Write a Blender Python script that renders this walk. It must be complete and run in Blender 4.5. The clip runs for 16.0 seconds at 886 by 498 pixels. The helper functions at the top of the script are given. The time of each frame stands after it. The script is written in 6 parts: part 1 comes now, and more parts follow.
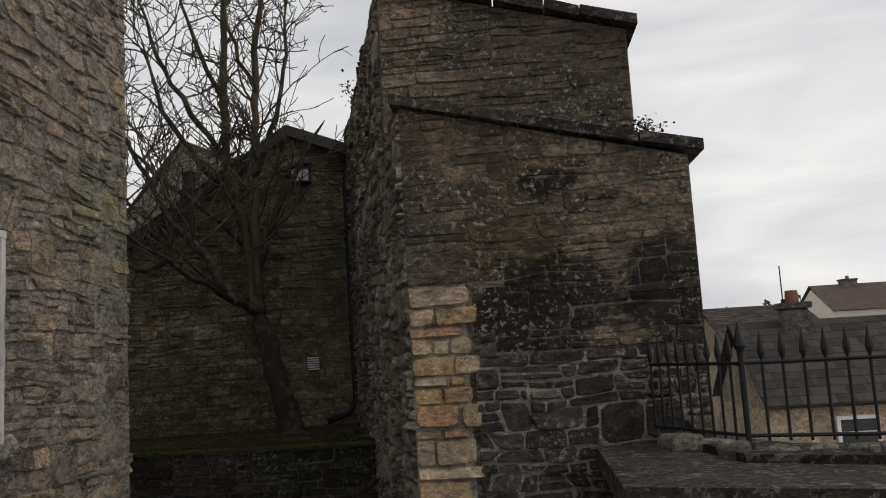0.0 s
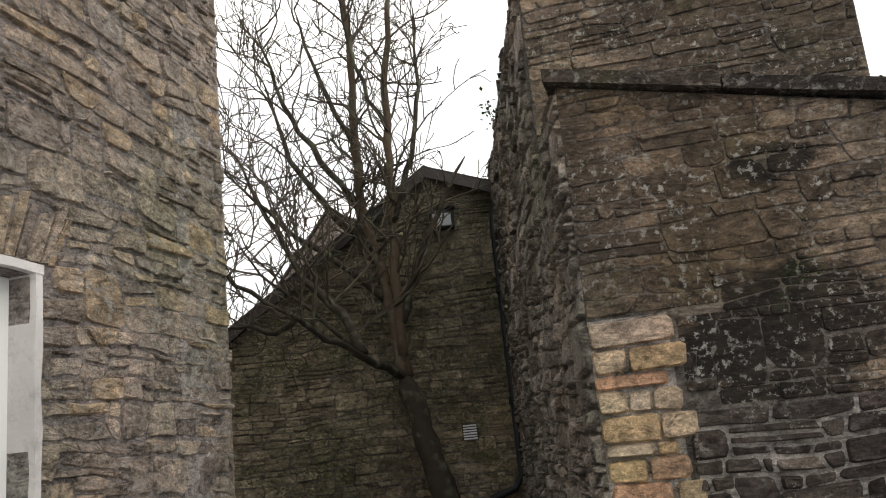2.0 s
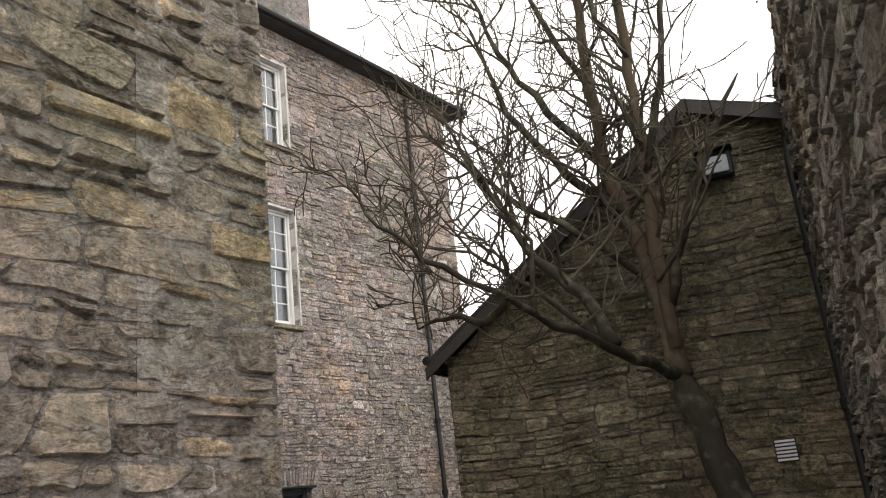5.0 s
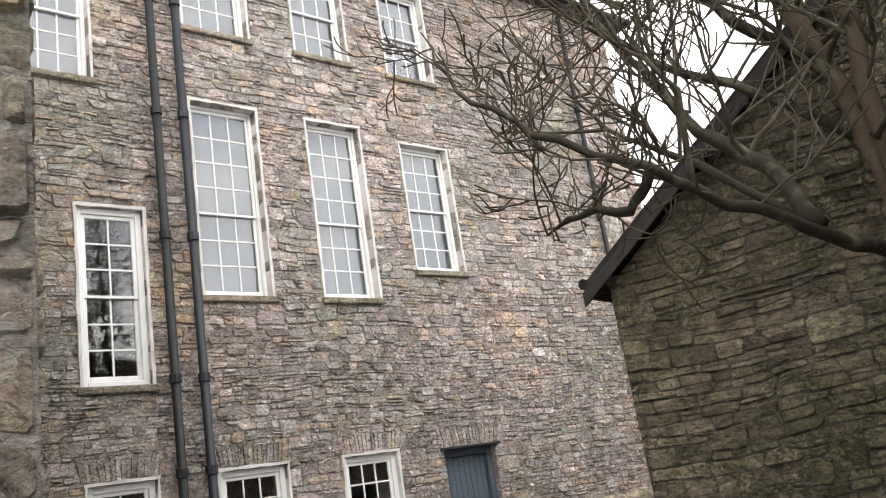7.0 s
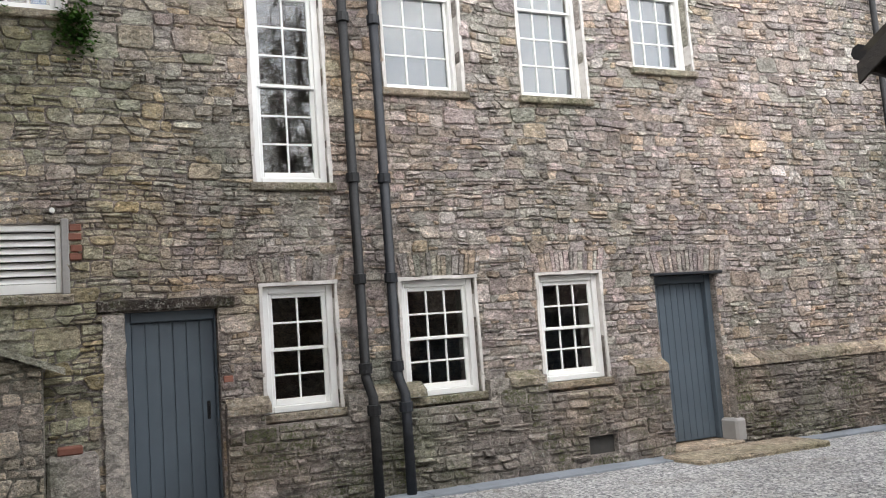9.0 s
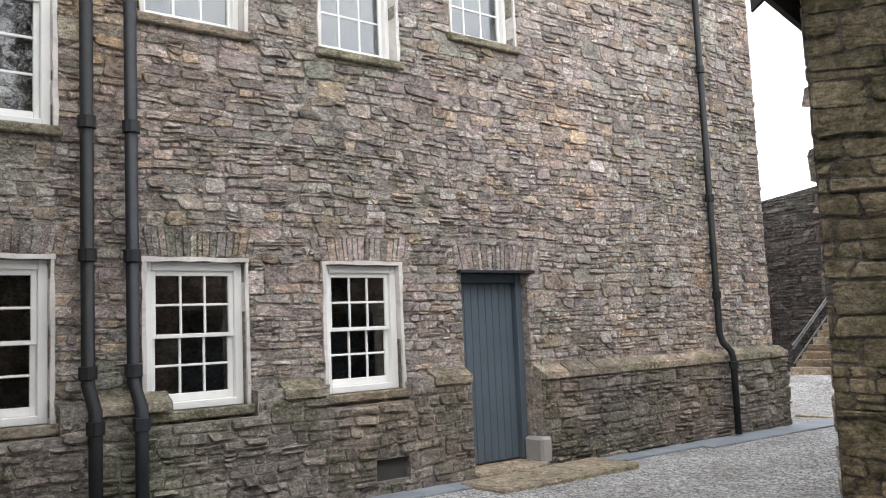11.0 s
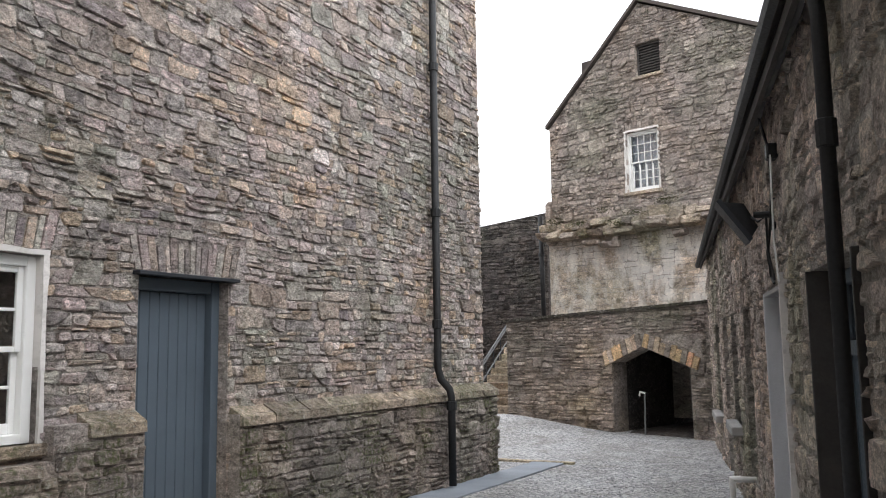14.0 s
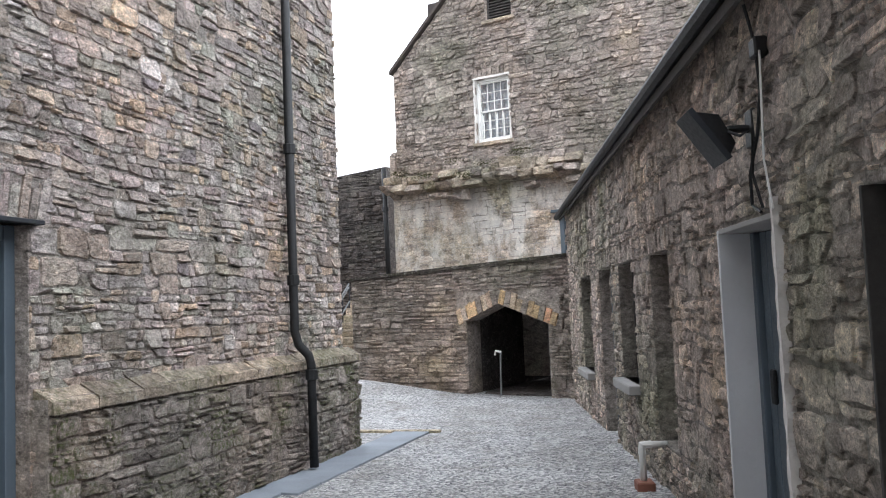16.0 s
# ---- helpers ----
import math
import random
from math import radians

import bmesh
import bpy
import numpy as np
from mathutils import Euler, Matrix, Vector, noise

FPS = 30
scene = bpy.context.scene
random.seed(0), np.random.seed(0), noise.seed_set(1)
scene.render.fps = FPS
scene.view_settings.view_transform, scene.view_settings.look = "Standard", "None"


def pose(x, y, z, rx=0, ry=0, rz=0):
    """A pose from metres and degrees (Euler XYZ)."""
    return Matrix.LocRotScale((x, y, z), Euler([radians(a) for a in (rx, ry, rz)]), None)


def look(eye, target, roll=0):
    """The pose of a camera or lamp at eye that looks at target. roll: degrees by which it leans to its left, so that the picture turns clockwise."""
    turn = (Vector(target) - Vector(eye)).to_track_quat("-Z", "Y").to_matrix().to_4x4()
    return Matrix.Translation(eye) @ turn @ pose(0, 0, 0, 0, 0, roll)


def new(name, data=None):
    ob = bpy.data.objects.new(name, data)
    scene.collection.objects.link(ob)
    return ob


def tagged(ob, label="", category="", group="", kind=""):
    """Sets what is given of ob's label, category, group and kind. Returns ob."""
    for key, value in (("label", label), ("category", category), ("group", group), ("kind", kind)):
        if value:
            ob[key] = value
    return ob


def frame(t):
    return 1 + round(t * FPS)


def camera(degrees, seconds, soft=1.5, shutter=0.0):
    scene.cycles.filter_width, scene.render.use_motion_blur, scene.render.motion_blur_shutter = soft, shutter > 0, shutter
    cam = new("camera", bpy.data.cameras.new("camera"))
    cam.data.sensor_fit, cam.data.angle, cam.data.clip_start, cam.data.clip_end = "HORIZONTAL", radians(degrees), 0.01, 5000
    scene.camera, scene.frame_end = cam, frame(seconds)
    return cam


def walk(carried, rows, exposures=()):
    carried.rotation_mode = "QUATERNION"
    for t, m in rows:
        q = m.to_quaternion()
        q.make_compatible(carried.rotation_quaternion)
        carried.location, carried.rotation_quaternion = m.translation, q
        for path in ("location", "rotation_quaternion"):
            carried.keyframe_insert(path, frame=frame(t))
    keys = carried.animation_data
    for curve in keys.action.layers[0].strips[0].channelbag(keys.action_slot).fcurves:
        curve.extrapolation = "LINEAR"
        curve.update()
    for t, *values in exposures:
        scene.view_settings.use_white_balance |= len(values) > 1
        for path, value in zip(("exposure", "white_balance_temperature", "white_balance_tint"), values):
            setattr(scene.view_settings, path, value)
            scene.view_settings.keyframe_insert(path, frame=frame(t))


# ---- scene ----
cam = camera(55.2, 16.0, soft=1.05)
METRES, EYE, TILT, LEAN, TURN = 13.0, 1.86, 0.0, 0.0, 4.2
ROWS = [
    (0.0, 0.0, 0.0, 0.0, 0.43, 7.23, 3.39),
    (0.5, -0.0052, 0.0298, 0.0016, 0.7, 9.64, 3.74),
    (1.0, -0.0063, 0.0549, -0.0007, 5.06, 11.66, 5.37),
    (1.5, -0.0099, 0.0866, 0.0004, 11.77, 12.88, 6.4),
    (2.0, -0.0161, 0.1166, -0.001, 11.05, 12.49, 5.57),
    (2.5, -0.0177, 0.1508, -0.0021, 13.89, 11.27, 5.65),
    (3.0, -0.0229, 0.179, -0.0044, 15.68, 10.3, 4.99),
    (3.5, -0.0244, 0.2076, -0.0061, 17.45, 10.55, 5.0),
    (4.0, -0.0268, 0.2378, -0.0052, 22.99, 13.16, 4.86),
    (6.5, -0.056, 0.3989, -0.0095, 41.67, 16.59, 8.83),
    (7.0, -0.0718, 0.4236, -0.0115, 47.0, 15.57, 8.8),
    (7.5, -0.0929, 0.4494, -0.0118, 56.9, 13.96, 8.46),
    (8.0, -0.1143, 0.4658, -0.0127, 62.27, 11.74, 7.63),
    (8.5, -0.1326, 0.4895, -0.0166, 65.4, 9.19, 6.1),
    (9.0, -0.1537, 0.5113, -0.0177, 61.34, 5.87, 4.26),
    (11.5, -0.2825, 0.6161, -0.0235, 43.96, 6.15, 2.57),
    (12.0, -0.3064, 0.6332, -0.0255, 39.44, 6.37, 1.59),
    (12.5, -0.3337, 0.6527, -0.024, 36.19, 6.92, -0.27),
    (13.0, -0.3604, 0.6683, -0.0229, 31.68, 7.75, -0.16),
    (13.5, -0.385, 0.6898, -0.0245, 29.95, 7.38, 0.7),
    (14.0, -0.4107, 0.7078, -0.0233, 24.07, 6.92, 0.92),
    (14.5, -0.4282, 0.7265, -0.0248, 21.13, 9.65, 1.24),
    (15.0, -0.4498, 0.7511, -0.0259, 18.13, 10.11, 0.58),
    (15.5, -0.4683, 0.7726, -0.0258, 12.75, 7.68, 1.01),
    (16.0, -0.4843, 0.7995, -0.0257, 12.11, 4.08, 2.38),
]
walk(cam, [(t, pose(0, 0, EYE, TILT, LEAN, TURN) @ pose(METRES * x, METRES * y, METRES * z, 90 + pitch, roll, yaw)) for t, x, y, z, yaw, pitch, roll in ROWS],
     exposures=[(0.0, -0.55, 6500, 10), (0.5, -0.55, 6500, 10), (1.0, -0.42, 6500, 10), (1.5, 0.05, 6550, 10), (3.5, 1.0, 6700, 11), (4.0, 0.76, 6650, 11), (6.5, 1.3, 6950, 11), (7.0, 1.47, 6550, 11), (7.5, 1.45, 6350, 10), (9.0, 1.6, 6400, 10),
                (12.5, 1.3, 6300, 10), (14.5, 1.3, 6200, 10), (15.0, 1.0, 6150, 10), (15.5, 0.95, 6100, 10), (16.0, 1.63, 5950, 9)])

# ---- daylight: an overcast afternoon ----
world = bpy.data.worlds.new("overcast_sky")
scene.world = world
world.use_nodes = True
wn = world.node_tree
for n in list(wn.nodes):
    wn.nodes.remove(n)


def wnode(kind, **sets):
    n = wn.nodes.new(kind)
    for k, v in sets.items():
        n.inputs[k.replace("_", " ")].default_value = v
    return n


sky = wn.nodes.new("ShaderNodeTexSky")
sky.sky_type, sky.sun_disc = "NISHITA", False
sky.sun_elevation, sky.sun_rotation = radians(32), radians(250)
sky_scaled = wn.nodes.new("ShaderNodeVectorMath")
sky_scaled.operation = "SCALE"
sky_scaled.inputs[3].default_value = 0.06
wn.links.new(sky.outputs[0], sky_scaled.inputs[0])
coord = wn.nodes.new("ShaderNodeTexCoord")
stretch = wn.nodes.new("ShaderNodeMapping")
stretch.inputs["Scale"].default_value = (1.0, 1.0, 4.5)
wn.links.new(coord.outputs["Generated"], stretch.inputs[0])
cloud = wnode("ShaderNodeTexNoise", Scale=2.2, Detail=7.0, Roughness=0.52, Distortion=0.4)
wn.links.new(stretch.outputs[0], cloud.inputs["Vector"])
cloud_tone = wn.nodes.new("ShaderNodeValToRGB")
cloud_tone.color_ramp.elements[0].position, cloud_tone.color_ramp.elements[0].color = 0.33, (0.92, 0.94, 0.99, 1)
cloud_tone.color_ramp.elements[1].position, cloud_tone.color_ramp.elements[1].color = 0.66, (1.5, 1.47, 1.43, 1)
wn.links.new(cloud.outputs[0], cloud_tone.inputs[0])
veil = wn.nodes.new("ShaderNodeMix")
veil.data_type = "RGBA"
veil.inputs[0].default_value = 0.88
wn.links.new(sky_scaled.outputs[0], veil.inputs[6])
wn.links.new(cloud_tone.outputs[0], veil.inputs[7])
back = wnode("ShaderNodeBackground", Strength=1.0)
wn.links.new(veil.outputs[2], back.inputs[0])
wout = wn.nodes.new("ShaderNodeOutputWorld")
wn.links.new(back.outputs[0], wout.inputs[0])

sun = new("sun", bpy.data.lights.new("sun", "SUN"))
sun.data.energy, sun.data.angle, sun.data.color = 0.4, radians(25), (1.0, 0.96, 0.9)
sun.matrix_world = look((0, 0, 0), (-0.75, 0.45, -0.62))


# ---- mesh helpers ----
class Geo:
    """Vertices and faces gathered for one mesh."""

    def __init__(self):
        self.v, self.f = [], []

    def add(self, verts, faces):
        k = len(self.v)
        self.v += [tuple(p) for p in verts]
        self.f += [tuple(i + k for i in face) for face in faces]
        return self

    def box(self, x0, x1, y0, y1, z0, z1, b=0.0):
        if b <= 0:
            p = [(x, y, z) for z in (z0, z1) for y in (y0, y1) for x in (x0, x1)]
            return self.add(p, [(0, 2, 3, 1), (4, 5, 7, 6), (0, 1, 5, 4), (2, 6, 7, 3), (0, 4, 6, 2), (1, 3, 7, 5)])
        b = min(b, (x1 - x0) * 0.45, (y1 - y0) * 0.45, (z1 - z0) * 0.45)
        bm = bmesh.new()
        bmesh.ops.create_cube(bm, size=1.0)
        for v in bm.verts:
            v.co = Vector((x0 + (v.co.x + 0.5) * (x1 - x0), y0 + (v.co.y + 0.5) * (y1 - y0), z0 + (v.co.z + 0.5) * (z1 - z0)))
        bmesh.ops.bevel(bm, geom=bm.edges[:], offset=b, segments=1, affect="EDGES")
        bm.verts.index_update()
        self.add([v.co[:] for v in bm.verts], [[v.index for v in f.verts] for f in bm.faces])
        bm.free()
        return self

    def prism(self, poly, y0, y1):
        """A polygon in x and z (counter-clockwise seen from -y), drawn out from y0 to y1."""
        n = len(poly)
        self.add([(x, y0, z) for x, z in poly] + [(x, y1, z) for x, z in poly],
                 [tuple(range(n)), tuple(reversed(range(n, 2 * n)))] + [(i, i + n, (i + 1) % n + n, (i + 1) % n) for i in range(n)])
        return self

    def slab(self, poly, z0, z1):
        """A polygon in x and y (counter-clockwise from above), from z0 to z1."""
        n = len(poly)
        self.add([(x, y, z0) for x, y in poly] + [(x, y, z1) for x, y in poly],
                 [tuple(reversed(range(n))), tuple(range(n, 2 * n))] + [(i, (i + 1) % n, (i + 1) % n + n, i + n) for i in range(n)])
        return self

    def tube(self, pts, radii, sides=8, caps=True):
        pts = [Vector(p) for p in pts]
        if not hasattr(radii, "__len__"):
            radii = [radii] * len(pts)
        rings, up = [], None
        for i, p in enumerate(pts):
            d = (pts[min(i + 1, len(pts) - 1)] - pts[max(i - 1, 0)]).normalized()
            if up is None or abs(d.dot(up)) > 0.97:
                up = Vector((0, 0, 1)) if abs(d.z) < 0.9 else Vector((1, 0, 0))
            s = d.cross(up).normalized()
            t = s.cross(d)
            up = t
            rings += [p + radii[i] * (math.cos(a) * s + math.sin(a) * t) for a in (2 * math.pi * k / sides for k in range(sides))]
        n, faces = len(pts), []
        for i in range(n - 1):
            for k in range(sides):
                a, b = i * sides + k, i * sides + (k + 1) % sides
                faces.append((a, b, b + sides, a + sides))
        if caps:
            faces += [tuple(reversed(range(sides))), tuple(range((n - 1) * sides, n * sides))]
        return self.add(rings, faces)

    def mesh(self, name, material, smooth=False):
        me = bpy.data.meshes.new(name)
        me.from_pydata(self.v, [], self.f)
        me.materials.append(material)
        if smooth:
            me.polygons.foreach_set("use_smooth", [True] * len(me.polygons))
        me.update()
        return me


def part(name, geo, material, parent=None, label="", smooth=False, at=None):
    ob = new(name, geo.mesh(name, material, smooth))
    ob.parent = parent
    if at is not None:
        ob.matrix_basis = at
    if label:
        ob["label"] = label
    return ob


def root(name, m):
    ob = new(name)
    ob.empty_display_size = 0.2
    ob.matrix_basis = m
    return ob


def line_frame(ox, oy, dx, dy, z=0.0):
    """A wall's frame: x runs along it, y into it, z up; its face looks to the right of its run."""
    d = Vector((dx, dy, 0)).normalized()
    m = Matrix.Identity(4)
    m.col[0] = (d.x, d.y, 0, 0)
    m.col[1] = (-d.y, d.x, 0, 0)
    m.col[3] = (ox, oy, z, 1)
    return m


# ---- materials ----
class Nodes:
    """A small builder for node materials."""

    def __init__(self, name):
        self.m = bpy.data.materials.new(name)
        self.m.use_nodes = True
        self.t = self.m.node_tree
        self.b = self.t.nodes["Principled BSDF"]
        self.pos = self.t.nodes.new("ShaderNodeNewGeometry")

    def set(self, node, socket, value):
        if hasattr(value, "is_output"):
            self.t.links.new(value, node.inputs[socket])
        else:
            if isinstance(value, tuple) and len(value) == 3 and node.inputs[socket].type == "RGBA":
                value = (*value, 1)
            node.inputs[socket].default_value = value

    def noise(self, scale, detail=4.0, rough=0.6, stretch=(1, 1, 1), distort=0.0):
        mp = self.t.nodes.new("ShaderNodeMapping")
        mp.inputs["Scale"].default_value = stretch
        self.t.links.new(self.pos.outputs["Position"], mp.inputs[0])
        n = self.t.nodes.new("ShaderNodeTexNoise")
        for k, v in (("Scale", scale), ("Detail", detail), ("Roughness", rough), ("Distortion", distort)):
            n.inputs[k].default_value = v
        self.t.links.new(mp.outputs[0], n.inputs["Vector"])
        return n.outputs[0]

    def math(self, op, a, b=0.0):
        n = self.t.nodes.new("ShaderNodeMath")
        n.operation = op
        self.set(n, 0, a)
        self.set(n, 1, b)
        return n.outputs[0]

    def ramp(self, fac, stops):
        n = self.t.nodes.new("ShaderNodeValToRGB")
        e = n.color_ramp.elements
        while len(e) < len(stops):
            e.new(0.5)
        for el, (p, c) in zip(e, stops):
            el.position = p
            el.color = (*c, 1) if isinstance(c, tuple) else (c, c, c, 1)
        self.set(n, 0, fac)
        return n.outputs[0]

    def mix(self, fac, a, b, how="MIX"):
        n = self.t.nodes.new("ShaderNodeMix")
        n.data_type, n.blend_type = "RGBA", how
        self.set(n, 0, fac)
        self.set(n, 6, a)
        self.set(n, 7, b)
        return n.outputs[2]

    def each(self):
        """A random number for each piece, be it an object of its own or an island of a joined mesh."""
        o = self.t.nodes.new("ShaderNodeObjectInfo")
        return self.math("FRACT", self.math("ADD", o.outputs["Random"], self.pos.outputs["Random Per Island"]))

    def bump(self, height, strength=0.5, distance=0.01):
        n = self.t.nodes.new("ShaderNodeBump")
        n.inputs["Strength"].default_value, n.inputs["Distance"].default_value = strength, distance
        self.t.links.new(height, n.inputs["Height"])
        self.t.links.new(n.outputs[0], self.b.inputs["Normal"])

    def done(self, colour, rough=0.8, metal=0.0, spec=None):
        self.set(self.b, "Base Color", colour)
        self.set(self.b, "Roughness", rough)
        self.set(self.b, "Metallic", metal)
        if spec is not None:
            self.b.inputs["Specular IOR Level"].default_value = spec
        return self.m


def stone_material(name, palette, stain=(0.05, 0.045, 0.04), stain_at=(0.5, 0.68), stain_scale=0.7, lichen=0.0, moss=0.0, relief=0.014,
                   stain_stretch=(1, 1, 0.5), pointing=0.5, pale=(0.36, 0.335, 0.3), algae=None, soot=(), cracks=0.5):
    """Rubble stone: a tone for each stone, grain, dark weather stains, pale lichen and moss."""
    n = Nodes(name)
    r = n.each()
    k = len(palette)
    c = n.ramp(r, [(i / (k - 1) if k > 1 else 0, p) for i, p in enumerate(palette)])
    c = n.mix(1.0, c, n.ramp(n.math("FRACT", n.math("MULTIPLY", r, 17.3)), [(0.0, 0.72), (0.3, 0.95), (0.7, 1.08), (1.0, 1.3)]), "MULTIPLY")
    grain = n.noise(18, 10, 0.74, (1, 1, 1.6), 0.4)
    fine = n.noise(90, 6, 0.75)
    c = n.mix(1.0, c, n.ramp(grain, [(0.28, 0.3), (0.46, 0.85), (0.58, 1.15), (0.75, 1.9)]), "MULTIPLY")
    c = n.mix(0.8, c, n.ramp(fine, [(0.3, 0.45), (0.5, 1.0), (0.7, 1.6)]), "MULTIPLY")
    bedding = n.noise(7, 8, 0.68, (1, 1, 2.0), 1.4)
    c = n.mix(0.85, c, n.ramp(bedding, [(0.34, 0.3), (0.42, 0.95), (0.58, 1.08), (0.68, 1.5)]), "MULTIPLY")
    mottle = n.noise(4.5, 9, 0.72, (1, 1, 1.5), 0.8)
    c = n.mix(0.9, c, n.ramp(mottle, [(0.34, 0.42), (0.47, 0.92), (0.56, 1.12), (0.68, 1.6)]), "MULTIPLY")
    smear = n.noise(8, 8, 0.7, (1, 1, 1.8), 0.6)
    c = n.mix(n.ramp(smear, [(0.55, 0.0), (0.63, pointing)]), c, pale)
    split = n.math("ABSOLUTE", n.math("SUBTRACT", n.noise(6, 7, 0.62, (1, 1, 2.4), 1.2), 0.5))
    crack = n.ramp(split, [(0.0, 0.25), (0.008, 0.55), (0.02, 1.0)])
    c = n.mix(n.ramp(n.noise(2.3, 3), [(0.45, 0.0), (0.65, cracks)]), c, n.mix(1.0, c, crack, "MULTIPLY"))
    tint = n.noise(0.55, 4, 0.6)
    c = n.mix(0.75, c, n.ramp(tint, [(0.3, (0.76, 0.84, 0.7)), (0.43, (0.98, 0.97, 0.96)), (0.52, (1.02, 0.96, 1.0)), (0.62, (1.1, 0.98, 0.94)), (0.74, (1.18, 1.04, 0.8))]), "MULTIPLY")
    patch = n.noise(stain_scale, 7, 0.66, stain_stretch)
    c = n.mix(n.ramp(patch, [(stain_at[0], 0.0), (stain_at[1], 0.86)]), c, n.mix(0.35, stain, c))
    tone = n.noise(0.28, 3, 0.5)
    c = n.mix(0.6, c, n.ramp(tone, [(0.35, (0.74, 0.73, 0.7)), (0.65, (1.2, 1.17, 1.15))]), "MULTIPLY")
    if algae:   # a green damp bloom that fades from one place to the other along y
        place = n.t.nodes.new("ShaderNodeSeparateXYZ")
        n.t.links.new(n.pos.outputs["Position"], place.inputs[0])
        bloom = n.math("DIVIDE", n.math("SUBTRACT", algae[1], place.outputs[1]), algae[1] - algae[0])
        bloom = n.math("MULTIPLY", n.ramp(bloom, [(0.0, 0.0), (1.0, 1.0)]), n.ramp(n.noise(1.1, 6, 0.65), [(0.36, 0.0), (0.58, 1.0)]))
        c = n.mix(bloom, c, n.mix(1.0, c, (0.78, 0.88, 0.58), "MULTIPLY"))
    if soot:   # black water stains with ragged edges, each about a place x, z with its half width and height
        place = n.t.nodes.new("ShaderNodeSeparateXYZ")
        n.t.links.new(n.pos.outputs["Position"], place.inputs[0])
        ragged = n.math("MULTIPLY", n.math("SUBTRACT", n.noise(2.6, 8, 0.72, (1, 1, 1.4), 0.5), 0.5), 2.6)
        for sx, sz, rx, rz in soot:
            dx, dz = n.math("DIVIDE", n.math("SUBTRACT", place.outputs[0], sx), rx), n.math("DIVIDE", n.math("SUBTRACT", place.outputs[2], sz), rz)
            d = n.math("ADD", n.math("SQRT", n.math("ADD", n.math("MULTIPLY", dx, dx), n.math("MULTIPLY", dz, dz))), ragged)
            c = n.mix(n.ramp(d, [(0.7, 0.95), (1.0, 0.0)]), c, n.mix(0.12, stain, c))
    if moss:
        mm = n.math("MULTIPLY", n.ramp(n.noise(1.6, 5, 0.65), [(0.53 - 0.1 * moss, 0.0), (0.68 - 0.1 * moss, 1.0)]), n.ramp(n.noise(30, 4), [(0.4, 0.0), (0.6, 1.0)]))
        c = n.mix(n.math("MULTIPLY", mm, moss), c, (0.085, 0.098, 0.035))
    if lichen:
        spots = n.math("MULTIPLY", n.ramp(n.noise(24, 6, 0.7), [(0.55, 0.0), (0.6, 1.0)]), n.ramp(n.noise(1.7, 4), [(0.4, 0.0), (0.58, 1.0)]))
        c = n.mix(n.math("MULTIPLY", spots, lichen), c, (0.46, 0.45, 0.4))
    n.bump(n.math("ADD", n.math("ADD", n.math("ADD", grain, n.math("MULTIPLY", crack, cracks)), n.math("MULTIPLY", bedding, 1.2)), n.math("MULTIPLY", fine, 0.35)), 1.0, relief * 1.6)
    return n.done(c, 0.92, spec=0.25)


def plain(name, colour, rough=0.6, metal=0.0, vary=0.25, scale=9.0, bump=0.002, dirt=(0.5, 0.72, 0.25), dirt_colour=(0.09, 0.075, 0.06)):
    """Painted or cast surface with wear at two scales."""
    n = Nodes(name)
    big, small = n.noise(scale * 0.25, 4, 0.6), n.noise(scale * 6, 5, 0.65)
    c = n.mix(1.0, colour, n.ramp(big, [(0.3, 1.0 - vary), (0.7, 1.0 + vary * 0.6)]), "MULTIPLY")
    c = n.mix(n.ramp(n.noise(scale, 6, 0.7), [(dirt[0], 0.0), (dirt[1], dirt[2])]), c, dirt_colour)
    n.bump(small, 0.5, bump)
    return n.done(c, n.ramp(small, [(0.3, max(0.05, rough - 0.12)), (0.7, min(1.0, rough + 0.12))]), metal)


MORTAR = stone_material("lime_mortar", [(0.336, 0.312, 0.284), (0.363, 0.342, 0.307)], stain=(0.09, 0.08, 0.07), moss=0.25)
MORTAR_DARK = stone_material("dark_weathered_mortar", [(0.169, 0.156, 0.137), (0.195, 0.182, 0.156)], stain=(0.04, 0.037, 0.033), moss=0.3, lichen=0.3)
MORTAR_PALE = stone_material("pale_repointing_mortar", [(0.403, 0.385, 0.35), (0.44, 0.423, 0.388)], stain=(0.1, 0.09, 0.08))
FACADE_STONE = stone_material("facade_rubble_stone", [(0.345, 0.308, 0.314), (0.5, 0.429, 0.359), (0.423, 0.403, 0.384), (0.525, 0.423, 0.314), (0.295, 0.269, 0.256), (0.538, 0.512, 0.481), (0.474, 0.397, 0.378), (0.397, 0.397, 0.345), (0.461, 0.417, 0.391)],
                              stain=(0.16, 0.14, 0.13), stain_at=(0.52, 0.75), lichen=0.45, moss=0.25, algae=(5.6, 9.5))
PLINTH_STONE = stone_material("plinth_rubble_stone", [(0.208, 0.191, 0.173), (0.335, 0.305, 0.272), (0.256, 0.231, 0.211), (0.399, 0.372, 0.33)], stain=(0.06, 0.055, 0.045), stain_at=(0.45, 0.7), lichen=0.6, moss=0.9)
